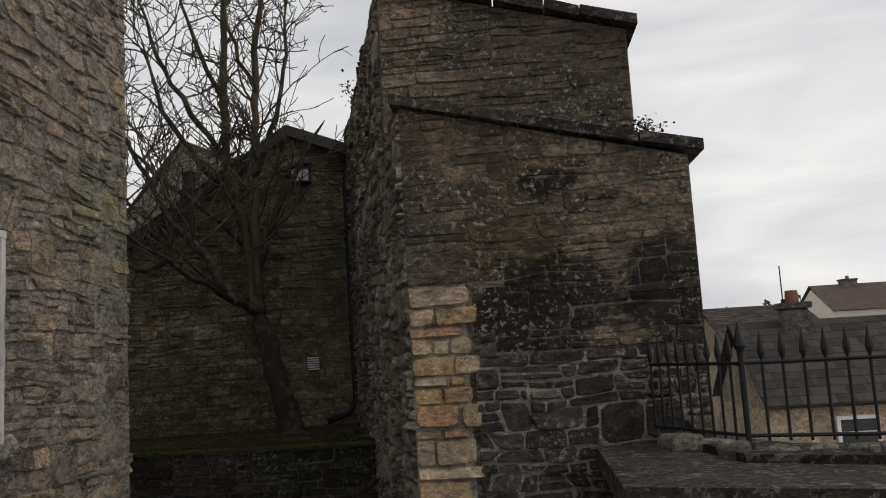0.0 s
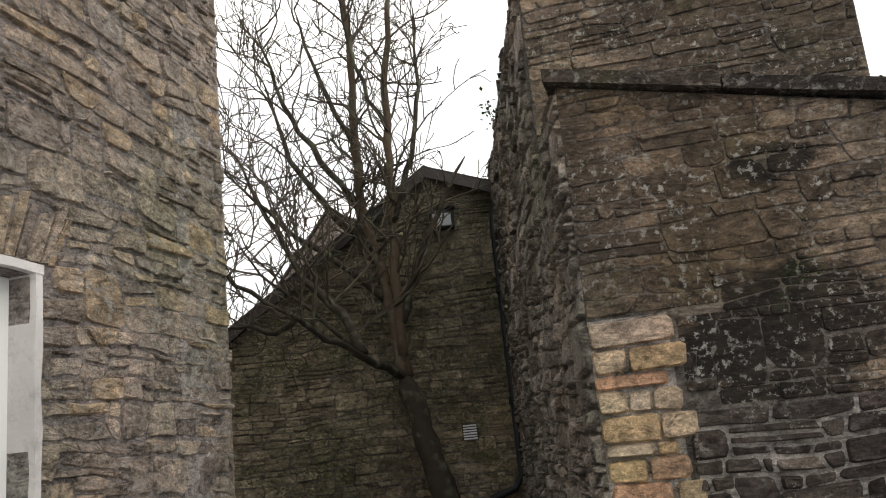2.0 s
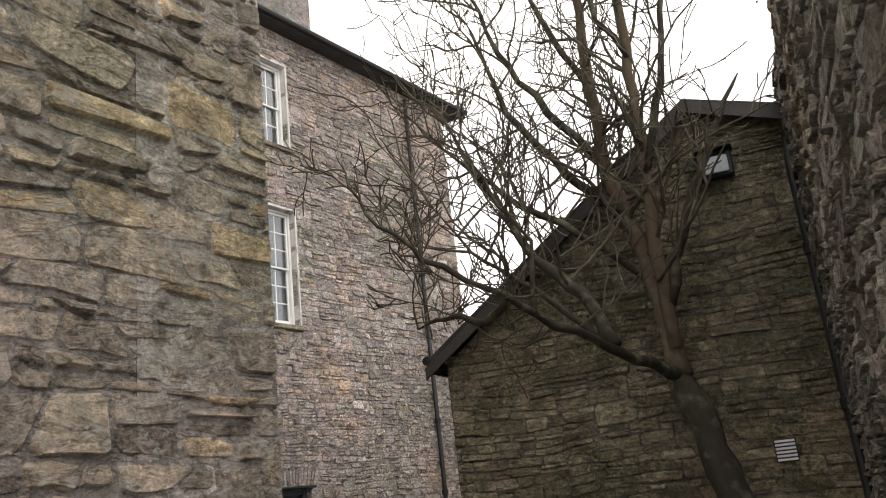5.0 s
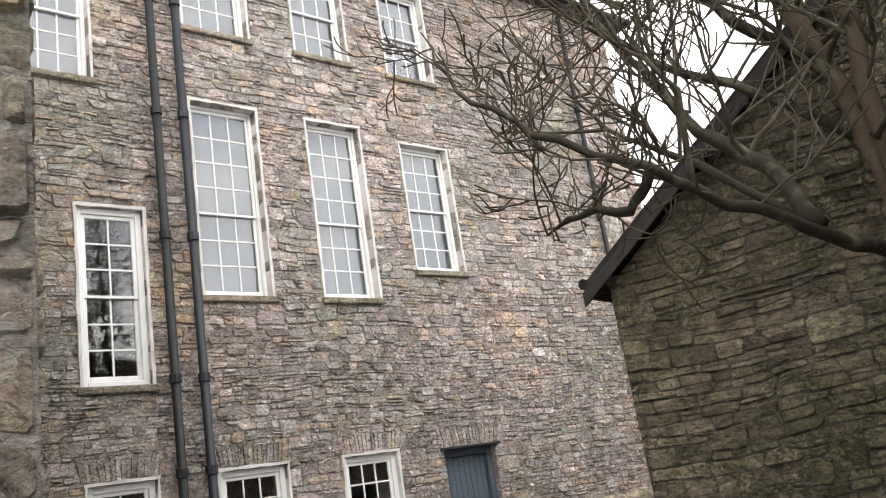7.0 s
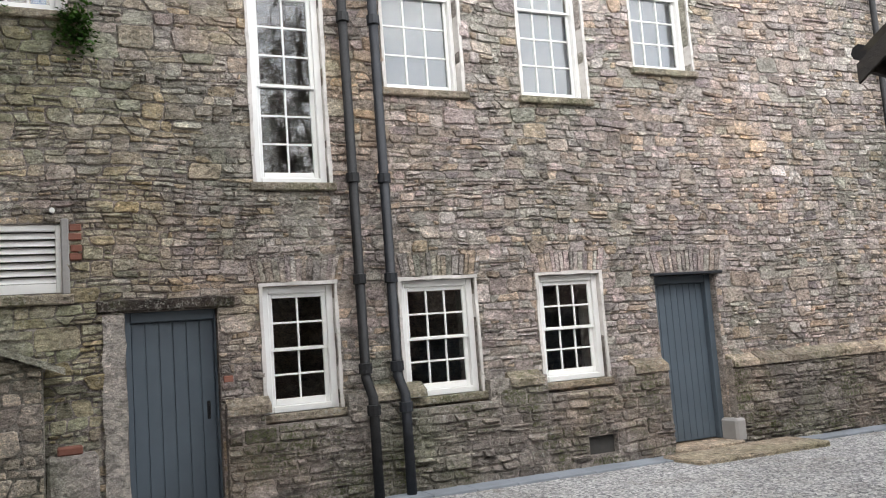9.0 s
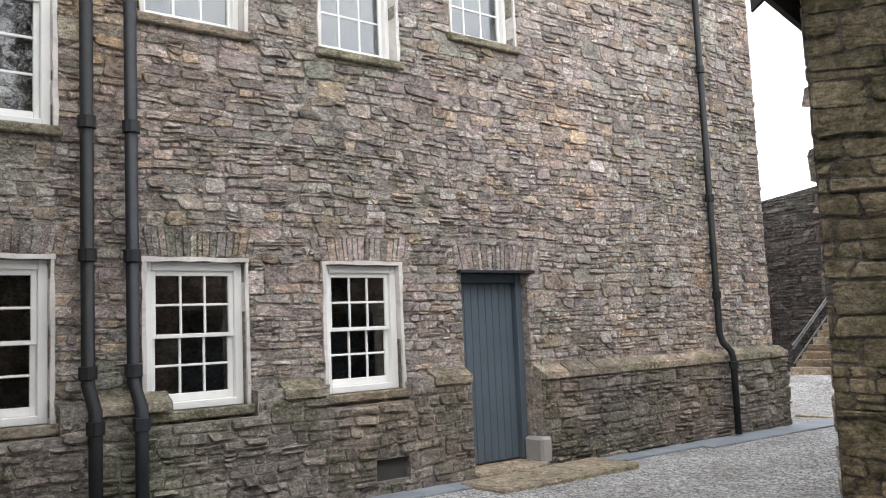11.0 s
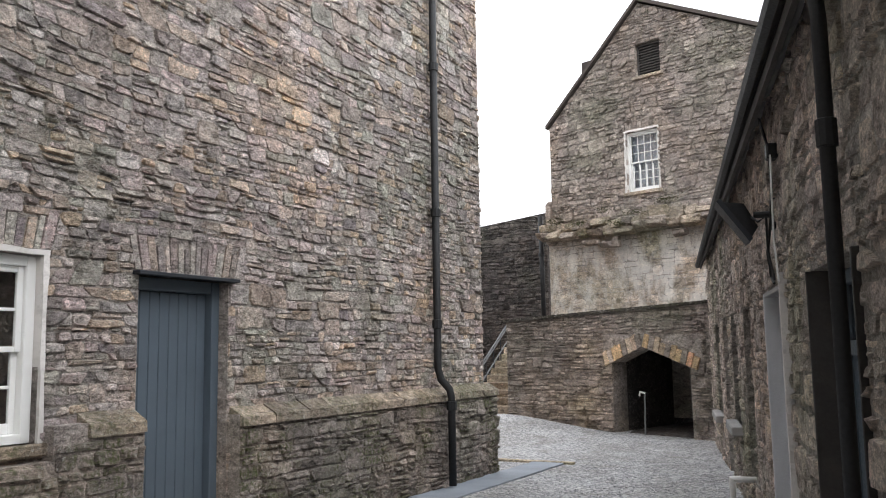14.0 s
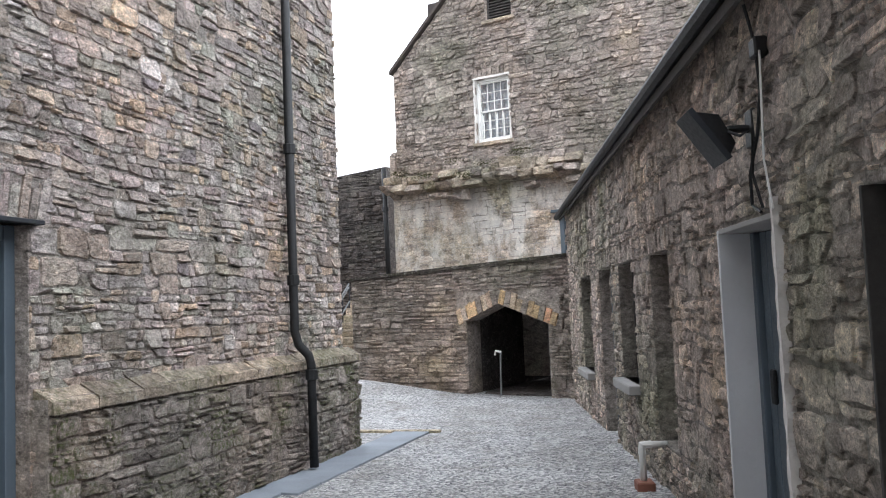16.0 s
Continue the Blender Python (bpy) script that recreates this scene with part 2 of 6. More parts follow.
HOUSE_STONE = stone_material("house_rubble_stone", [(0.279, 0.239, 0.198), (0.436, 0.377, 0.301), (0.348, 0.301, 0.247), (0.523, 0.446, 0.333), (0.384, 0.328, 0.265), (0.489, 0.42, 0.328), (0.575, 0.454, 0.287), (0.331, 0.29, 0.251)],
                             stain=(0.1, 0.09, 0.08), stain_at=(0.54, 0.76), lichen=0.8, moss=0.1, relief=0.02, pointing=0.85, pale=(0.5, 0.46, 0.4))
TOWER_STONE = stone_material("tower_weathered_stone", [(0.172, 0.138, 0.101), (0.274, 0.221, 0.154), (0.205, 0.166, 0.121), (0.326, 0.259, 0.181), (0.248, 0.197, 0.148)], stain=(0.013, 0.012, 0.011), stain_at=(0.47, 0.55), stain_scale=0.6, stain_stretch=(1, 1, 0.8), lichen=0.9, moss=0.35, pointing=0.35, pale=(0.24, 0.225, 0.19), soot=((0.25, 2.12, 0.75, 0.5), (1.1, 2.2, 0.35, 0.5), (0.3, 3.05, 0.3, 0.12)))
TOWER_DARK = stone_material("black_weathered_stone", [(0.0477, 0.0396, 0.0355), (0.0887, 0.0719, 0.0614), (0.0614, 0.0518, 0.0464), (0.136, 0.113, 0.0924)], stain=(0.012, 0.011, 0.01), stain_at=(0.47, 0.6), lichen=0.7, moss=0.2, pointing=0.45, pale=(0.2, 0.185, 0.16))
FLANK_STONE = stone_material("pale_edged_flank_stone", [(0.203, 0.189, 0.162), (0.365, 0.338, 0.284), (0.27, 0.25, 0.209), (0.459, 0.419, 0.351), (0.324, 0.29, 0.243)], stain=(0.04, 0.037, 0.03), stain_at=(0.54, 0.72), lichen=0.7, moss=0.4, pointing=0.4, pale=(0.34, 0.32, 0.28))
STAINED_RENDER = stone_material("stained_cement_render", [(0.46, 0.445, 0.4), (0.5, 0.48, 0.43)], stain=(0.13, 0.12, 0.1), stain_at=(0.5, 0.7), stain_scale=1.8, moss=0.3, pointing=0.3)
QUOIN_STONE = stone_material("ochre_quoin_stone", [(0.56, 0.4, 0.21), (0.42, 0.35, 0.26), (0.64, 0.47, 0.25), (0.45, 0.37, 0.28), (0.5, 0.29, 0.18), (0.6, 0.49, 0.33), (0.5, 0.44, 0.35)], stain=(0.2, 0.14, 0.09), stain_at=(0.58, 0.8), lichen=0.2, pointing=0.2, cracks=0.1)
# Mossy stone in a darker palette, which holds the gable's shade.
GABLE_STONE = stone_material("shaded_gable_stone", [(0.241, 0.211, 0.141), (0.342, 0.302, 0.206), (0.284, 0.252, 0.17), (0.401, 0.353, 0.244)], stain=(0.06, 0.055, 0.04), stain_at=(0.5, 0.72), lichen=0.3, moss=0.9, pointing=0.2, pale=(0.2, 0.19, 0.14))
SHED_STONE = stone_material("shed_rubble_stone", [(0.406, 0.359, 0.316), (0.583, 0.517, 0.451), (0.487, 0.439, 0.385), (0.674, 0.591, 0.488), (0.538, 0.479, 0.426)], stain=(0.09, 0.08, 0.068), stain_at=(0.52, 0.75), lichen=0.3, moss=0.15, relief=0.025)
FAR_STONE = stone_material("castle_rubble_stone", [(0.239, 0.213, 0.189), (0.367, 0.329, 0.285), (0.297, 0.266, 0.235), (0.406, 0.365, 0.316)], stain=(0.11, 0.095, 0.08), stain_at=(0.52, 0.75), lichen=0.3, moss=0.25)
DARK_STONE = stone_material("sooty_wall_stone_and_passage_shade", [(0.07, 0.065, 0.062), (0.11, 0.1, 0.095), (0.15, 0.135, 0.12), (0.09, 0.083, 0.078)], stain=(0.03, 0.028, 0.028), stain_at=(0.46, 0.66), lichen=0.3)
LEDGE_STONE = stone_material("mossy_dressed_stone", [(0.308, 0.273, 0.217), (0.378, 0.336, 0.266), (0.336, 0.294, 0.231)], stain=(0.09, 0.085, 0.055), stain_at=(0.5, 0.72), stain_scale=2.5, lichen=0.6, moss=0.7)
COPE_STONE = stone_material("dark_coping_slab", [(0.042, 0.036, 0.031), (0.062, 0.053, 0.046)], stain=(0.03, 0.028, 0.025), lichen=0.5, moss=0.4)
PALE_STEP = stone_material("pale_sandstone_step", [(0.42, 0.36, 0.27), (0.46, 0.4, 0.31)], stain=(0.25, 0.2, 0.14), stain_at=(0.55, 0.8))
WHITE = plain("white_gloss_paint", (0.8, 0.8, 0.78), 0.4, vary=0.06, dirt=(0.6, 0.8, 0.18))
CREAM = plain("limewashed_reveal", (0.66, 0.63, 0.6), 0.85, vary=0.25, bump=0.006, dirt=(0.5, 0.72, 0.45))
BLUE = plain("blue_grey_door_paint", (0.085, 0.11, 0.135), 0.5, vary=0.12, dirt=(0.62, 0.85, 0.2), dirt_colour=(0.05, 0.05, 0.05))
IRON = plain("black_painted_iron", (0.007, 0.0075, 0.009), 0.6, vary=0.3, dirt=(0.62, 0.85, 0.3), dirt_colour=(0.03, 0.028, 0.026))
IRON_BLUE = plain("weathered_blue_black_iron", (0.014, 0.017, 0.023), 0.55, vary=0.35, dirt=(0.58, 0.78, 0.4), dirt_colour=(0.05, 0.05, 0.05))
# Light grey render, raised in tone to paint in the sky light.
SKYLIT_RENDER = plain("skylit_grey_render", (0.6, 0.6, 0.62), 0.9, vary=0.12, bump=0.005, dirt=(0.55, 0.8, 0.25), dirt_colour=(0.3, 0.29, 0.28))
RENDER = plain("grey_cement_render", (0.33, 0.32, 0.31), 0.9, vary=0.2, bump=0.008, dirt=(0.5, 0.75, 0.35), dirt_colour=(0.17, 0.16, 0.15))
PVC = plain("white_plastic_pipe", (0.82, 0.82, 0.8), 0.4, vary=0.1)
TIMBER = plain("weathered_dark_timber", (0.05, 0.045, 0.042), 0.85, vary=0.3, bump=0.006)
DARK = plain("dark_room_paint", (0.06, 0.058, 0.055), 0.9)
BLIND = plain("pale_window_blind", (0.115, 0.13, 0.152), 0.9, vary=0.08, dirt=(0.7, 0.9, 0.1))
# Pale colour that stands in for sky reflected in the castle panes.
SKY_SHEET = plain("light_window_blind", (0.42, 0.46, 0.52), 0.9, vary=0.08, dirt=(0.7, 0.9, 0.1))
PAVING = plain("blue_grey_paving", (0.24, 0.265, 0.3), 0.75, vary=0.25, bump=0.004)
LEAD = plain("lead_flashing", (0.16, 0.165, 0.17), 0.6, 0.2)
RUST = plain("red_brick_clay", (0.24, 0.1, 0.07), 0.9, vary=0.3, bump=0.006)


def slate_material():
    n = Nodes("roof_slate")
    c = n.ramp(n.each(), [(0, (0.04, 0.036, 0.036)), (0.5, (0.06, 0.052, 0.05)), (1, (0.085, 0.072, 0.066))])
    c = n.mix(n.ramp(n.noise(4, 5), [(0.5, 0.0), (0.7, 0.5)]), c, (0.11, 0.105, 0.07))
    n.bump(n.noise(60, 5), 0.5, 0.004)
    return n.done(c, 0.95, spec=0.12)


SLATE = slate_material()


def gravel_material():
    n = Nodes("grey_gravel")
    v = n.t.nodes.new("ShaderNodeTexVoronoi")
    v.inputs["Scale"].default_value = 38
    n.t.links.new(n.pos.outputs["Position"], v.inputs["Vector"])
    sep = n.t.nodes.new("ShaderNodeSeparateColor")
    n.t.links.new(v.outputs["Color"], sep.inputs[0])
    c = n.ramp(sep.outputs[0], [(0, (0.13, 0.13, 0.14)), (0.5, (0.34, 0.34, 0.345)), (1, (0.6, 0.595, 0.59))])
    c = n.mix(0.7, c, n.ramp(n.noise(0.9, 5, 0.6), [(0.35, (0.72, 0.7, 0.66)), (0.65, (1.15, 1.15, 1.15))]), "MULTIPLY")
    c = n.mix(n.ramp(n.noise(2.2, 5), [(0.55, 0.0), (0.72, 0.5)]), c, (0.16, 0.145, 0.11))
    n.bump(n.math("SUBTRACT", 1.0, v.outputs["Distance"]), 0.9, 0.012)
    return n.done(c, 0.95, spec=0.2)


def pebble_material():
    n = Nodes("loose_gravel_chips")
    c = n.ramp(n.each(), [(0, (0.18, 0.18, 0.19)), (0.5, (0.34, 0.34, 0.345)), (1, (0.5, 0.49, 0.48))])
    return n.done(c, 0.9, spec=0.2)


def soil_material(name, a, b):
    n = Nodes(name)
    c = n.mix(n.ramp(n.noise(3, 6), [(0.4, 0.0), (0.6, 1.0)]), a, b)
    c = n.mix(1.0, c, n.ramp(n.noise(40, 5), [(0.3, 0.55), (0.7, 1.35)]), "MULTIPLY")
    n.bump(n.noise(35, 6), 0.9, 0.02)
    return n.done(c, 0.95, spec=0.15)


def bark_material(name, a, b, lichen):
    n = Nodes(name)
    c = n.mix(n.noise(9, 6), a, b)
    c = n.mix(n.ramp(n.noise(5, 6), [(0.5, 0.0), (0.65, lichen)]), c, (0.2, 0.21, 0.14))
    n.bump(n.noise(45, 6, 0.7, (1, 1, 0.4)), 0.8, 0.008)
    return n.done(c, 0.9, spec=0.2)


def glass_material():
    n = Nodes("window_glass")
    n.b.inputs["Transmission Weight"].default_value = 1.0
    n.b.inputs["IOR"].default_value = 1.75
    n.bump(n.noise(2.5, 2), 0.25, 0.01)
    return n.done((0.93, 0.95, 0.95), 0.0)


GRAVEL, PEBBLE, GLASS = gravel_material(), pebble_material(), glass_material()
SOIL = soil_material("damp_leaf_litter", (0.035, 0.027, 0.02), (0.06, 0.045, 0.03))
TURF = soil_material("mossy_turf", (0.055, 0.065, 0.022), (0.075, 0.075, 0.03))
BARK = bark_material("dark_bark", (0.03, 0.026, 0.02), (0.07, 0.06, 0.045), 0.5)
TWIG = bark_material("twig_bark", (0.055, 0.045, 0.034), (0.12, 0.1, 0.072), 0.5)
PALE_BARK = bark_material("pale_split_bark", (0.15, 0.105, 0.068), (0.07, 0.056, 0.042), 0.4)
LEAF = soil_material("ivy_leaf", (0.04, 0.095, 0.018), (0.07, 0.15, 0.03))


# ---- walls ----
def top_at(profile, u):
    for (a, za), (b, zb) in zip(profile, profile[1:]):
        if a <= u <= b:
            return za + (zb - za) * (u - a) / max(b - a, 1e-6)
    return profile[0][1] if u < profile[0][0] else profile[-1][1]


def wall_geo(length, bottom, profile, openings, thick):
    """A wall with openings that go through it. Openings: u0, u1, v0, top at u0, top at u1."""
    g = Geo()
    cuts = sorted({0.0, length, *[u for u, _ in profile if 0 < u < length], *[u for o in openings for u in o[:2] if 0 < u < length]})
    columns = []
    for a, b in zip(cuts, cuts[1:]):
        spans = [(bottom, bottom, top_at(profile, a + 1e-5), top_at(profile, b - 1e-5))]
        mid = (a + b) / 2
        for u0, u1, v0, ta, tb in sorted(openings, key=lambda o: o[2]):
            if u0 <= mid <= u1:
                at = [ta + (tb - ta) * (u - u0) / (u1 - u0) for u in (a, b)]
                out = []
                for s in spans:
                    if v0 >= max(s[2], s[3]) or min(at) <= min(s[0], s[1]):
                        out.append(s)
                        continue
                    if v0 > s[0] + 1e-4:
                        out.append((s[0], s[1], v0, v0))
                    if at[0] < s[2] - 1e-4 or at[1] < s[3] - 1e-4:
                        out.append((at[0], at[1], s[2], s[3]))
                spans = out
        columns.append((a, b, spans))
        for p, q, r, s in spans:
            g.add([(a, 0, p), (b, 0, q), (b, 0, s), (a, 0, r), (a, thick, p), (b, thick, q), (b, thick, s), (a, thick, r)],
                  [(0, 1, 2, 3), (7, 6, 5, 4), (3, 2, 6, 7), (0, 4, 5, 1)])
    for i in range(len(columns) + 1):
        left = [(s[1], s[3]) for s in columns[i - 1][2]] if i > 0 else []
        right = [(s[0], s[2]) for s in columns[i][2]] if i < len(columns) else []
        u = cuts[i]
        marks = sorted({z for s in left + right for z in s})
        for z0, z1 in zip(marks, marks[1:]):
            zm = (z0 + z1) / 2
            inl, inr = any(a <= zm <= b for a, b in left), any(a <= zm <= b for a, b in right)
            if inl != inr and z1 - z0 > 1e-4:
                q = [(u, 0, z0), (u, thick, z0), (u, thick, z1), (u, 0, z1)]
                g.add(q if inl else q[::-1], [(0, 1, 2, 3)])
    return g


def stone_from(rng, poly, depth, proud=0.0):
    """One stone from its outline: chipped corners, a worn rim and an uneven face."""
    us, vs = [p[0] for p in poly], [p[1] for p in poly]
    least = min(max(us) - min(us), max(vs) - min(vs))
    n0, ring = len(poly), []
    for i in range(n0):
        (px, pz), (x, z), (qx, qz) = poly[i - 1], poly[i], poly[(i + 1) % n0]
        la, lb = math.hypot(px - x, pz - z), math.hypot(qx - x, qz - z)
        if la < 1e-5 or lb < 1e-5:
            continue
        turn = abs((x - px) * (qz - z) - (z - pz) * (qx - x)) / (la * lb)
        if turn < 0.45:
            ring.append((x, z))
            continue
        da, db = (min(0.35 * m, rng.uniform(0.06, 0.24) * least) for m in (la, lb))
        ring += [(x + (px - x) * da / la, z + (pz - z) * da / la), (x + (qx - x) * db / lb, z + (qz - z) * db / lb)]
    us, vs = [p[0] for p in ring], [p[1] for p in ring]
    w, h = max(max(us) - min(us), 1e-3), max(max(vs) - min(vs), 1e-3)
    cu, cv = sum(us) / len(us), sum(vs) / len(vs)
    e = min(0.22 * min(w, h), 0.003 + 0.3 * depth)
    su, sv = max(0.4, 1 - 2 * e / w), max(0.4, 1 - 2 * e / h)
    tu, tv = rng.uniform(-0.3, 0.3) * depth, rng.uniform(-0.45, 0.3) * depth
    n = len(ring)

    def out(u, v, k):
        return -proud - max(0.002, depth + tu * (u - cu) / w * 2 + tv * (v - cv) / h * 2 + rng.uniform(-k, k) * depth)

    outer = [(u, 0.003 - proud, v) for u, v in ring]
    inner = [(cu + (u - cu) * su, out(u, v, 0.2), cv + (v - cv) * sv) for u, v in ring]
    mu, mv = cu + rng.uniform(-0.2, 0.2) * w, cv + rng.uniform(-0.15, 0.15) * h
    mid = [(mu, out(mu, mv, 0.12) - 0.04 * depth, mv)]
    faces = [(i, (i + 1) % n, (i + 1) % n + n, i + n) for i in range(n)] + [(n + i, n + (i + 1) % n, 2 * n) for i in range(n)]
    return outer + inner + mid, faces


def stone_piece(rng, u0, u1, v0, v1, depth, rough, proud=0.0):
    c = 0.12 * min(u1 - u0, v1 - v0) * rough
    j = lambda: rng.uniform(-c, c)
    return stone_from(rng, [(u0 + j(), v0 + j()), (u1 + j(), v0 + j()), (u1 + j(), v1 + j()), (u0 + j(), v1 + j())], depth, proud)


def clip(poly, a, b, c):
    """The part of a convex polygon where a * u + b * v <= c."""
    out = []
    for i in range(len(poly)):
        p, q = poly[i], poly[(i + 1) % len(poly)]
        dp, dq = a * p[0] + b * p[1] - c, a * q[0] + b * q[1] - c
        if dp <= 0:
            out.append(p)
        if (dp < 0 < dq) or (dq < 0 < dp):
            t = dp / (dp - dq)
            out.append((p[0] + (q[0] - p[0]) * t, p[1] + (q[1] - p[1]) * t))
    return out


def rubble(parent, material, length, bottom, profile, openings, seed, course=(0.06, 0.14), ratio=(1.6, 4.5), depth=(0.012, 0.035), gap=0.012,
           singles=None, wave=0.05, start=0.0, big=0.07, loose=0.08, split=0.25, lean=0.14):
    """Random rubble in rough beds: split slabs, tall jumpers over two beds and uneven joints. singles: the stretch (u0, u1, v0, v1) whose stones
    are parts of their own; the rest is joined."""
    rng = random.Random(seed)
    top = max(z for _, z in profile)
    lines = [bottom - course[1]]
    while lines[-1] < top + course[1]:
        lines.append(lines[-1] + course[0] + (course[1] - course[0]) * rng.random() ** 1.25)

    def bed(i, u):
        v = lines[min(i, len(lines) - 1)]
        return v + wave * noise.noise((u * 0.55, v * 0.8, seed)) + 0.22 * course[1] * noise.noise((u * 2.6, v * 9.0, seed + 7))

    joined, count, taken = Geo(), 0, {}
    for i in range(len(lines) - 1):
        h = lines[i + 1] - lines[i]
        blocks = sorted(taken.get(i, []))
        u, slant = start - rng.uniform(0.1, 0.6), 0.0
        while u < length + 0.2:
            inside = [q for q in blocks if q[0] - 0.02 <= u < q[1]]
            if inside:
                u, slant = inside[0][1], 0.0
                continue
            w = h * rng.uniform(*ratio) * (1.5 if rng.random() < 0.12 else 1.0) * (0.6 if rng.random() < 0.15 else 1.0)
            over = 1
            if rng.random() < big and i + 2 < len(lines):
                over, w = 2, (lines[i + 2] - lines[i]) * rng.uniform(0.9, 2.0)
            ahead = [q[0] for q in blocks if q[0] > u]
            stop = bool(ahead) and u + w > ahead[0] - 0.5 * h
            if stop:
                w, over = ahead[0] - u, 1
            if over == 2:
                taken.setdefault(i + 1, []).append((u, u + w))
            tilt = 0.0 if stop else rng.gauss(0, lean) * h
            a0, a1, b0, b1 = u - slant, u + slant, u + w - tilt, u + w + tilt
            u, slant = u + w, tilt
            if w < 0.02:
                continue
            j = lambda: rng.uniform(-loose, loose) * h
            low = [(a0, bed(i, a0) + j())] + ([((a0 + b0) / 2 + j(), bed(i, (a0 + b0) / 2) + j())] if w > 1.6 * h else []) + [(b0, bed(i, b0) + j())]
            high = [(b1, bed(i + over, b1) + j())] + ([((a1 + b1) / 2 + j(), bed(i + over, (a1 + b1) / 2) + j())] if w > 1.6 * h else []) + [(a1, bed(i + over, a1) + j())]
            polys = [low + high]
            if h > 0.55 * course[1] and rng.random() < split:
                f, g = rng.uniform(0.3, 0.7), rng.uniform(0.3, 0.7)
                left, right = (a0 + (a1 - a0) * f, low[0][1] + (high[-1][1] - low[0][1]) * f), (b0 + (b1 - b0) * g, low[-1][1] + (high[0][1] - low[-1][1]) * g)
                polys = [low + [right, left], [left, right] + high]
            for poly in polys:
                u0, v0 = sum(p[0] for p in poly) / len(poly), sum(p[1] for p in poly) / len(poly)
                for args in ((-1, 0, -start), (1, 0, length), (0, -1, -bottom)):
                    poly = clip(poly, *args) if len(poly) > 2 else poly
                if len(poly) > 2:
                    us = [p[0] for p in poly]
                    a, b = max(min(us), start), min(max(us), length)
                    ta, tb = top_at(profile, a + 1e-4), top_at(profile, b - 1e-4)
                    if b - a > 0.01 and abs(tb - ta) < 1.2 * (b - a) + 0.01:
                        m = (tb - ta) / (b - a)
                        poly = clip(poly, -m, 1, ta - m * a - 0.004)
                    else:
                        poly = clip(poly, 0, 1, min(ta, tb))
                for o in openings:
                    if len(poly) < 3:
                        break
                    us, vs = [p[0] for p in poly], [p[1] for p in poly]
                    ot = max(o[3], o[4])
                    if max(us) <= o[0] or min(us) >= o[1] or max(vs) <= o[2] or min(vs) >= ot:
                        continue
                    room = [((o[0] - u0) / 2, (1, 0, o[0] - 0.003)), ((u0 - o[1]) / 2, (-1, 0, -o[1] - 0.003)), (o[2] - v0, (0, 1, o[2] - 0.003)), (v0 - ot, (0, -1, -ot - 0.003))]
                    poly = clip(poly, *max(room, key=lambda q: q[0])[1])
                if len(poly) < 3:
                    continue
                us, vs = [p[0] for p in poly], [p[1] for p in poly]
                pw, ph = max(us) - min(us), max(vs) - min(vs)
                g = gap * rng.uniform(0.5, 1.6)
                if pw < 0.022 + g or ph < 0.014 + g:
                    continue
                cu, cv = sum(us) / len(us), sum(vs) / len(vs)
                fu, fv = 1 - g / pw, 1 - g / ph
                poly = [(cu + (p - cu) * fu, cv + (q - cv) * fv) for p, q in poly]
                pts, fs = stone_from(rng, poly, depth[0] + (depth[1] - depth[0]) * rng.random() ** 1.4)
                if singles and count < 300 and singles[0] <= cu <= singles[1] and singles[2] <= cv <= singles[3]:
                    part("stone", Geo().add(pts, fs), material, parent)
                    count += 1
                else:
                    joined.add(pts, fs)
    if joined.v:
        tagged(part("rubble_stones", joined, material, parent), kind="stuff")


def wall(name, m, length, bottom, profile, openings, thick, mortar, label, category="wall"):
    ob = new(name, wall_geo(length, bottom, profile, openings, thick).mesh(name, mortar))
    ob.matrix_basis = m
    return tagged(ob, label, category, kind="structure")


def ragged_band(g, rng, u0, u1, v0, v1, y0, y1, along_u=True, step=0.14, r=0.008):
    """A strip of render with an uneven edge, from y0 to y1."""
    n = max(2, int(((u1 - u0) if along_u else (v1 - v0)) / step))
    lo, hi = [], []
    for i in range(n + 1):
        f = i / n
        if along_u:
            lo.append((u0 + f * (u1 - u0), v0 + rng.uniform(-r, r)))
            hi.append((u0 + f * (u1 - u0), v1 + rng.uniform(-r, r)))
        else:
            lo.append((u1 + rng.uniform(-r, r), v0 + f * (v1 - v0)))
            hi.append((u0 + rng.uniform(-r, r), v0 + f * (v1 - v0)))
    g.prism(lo + hi[::-1], y0, y1)


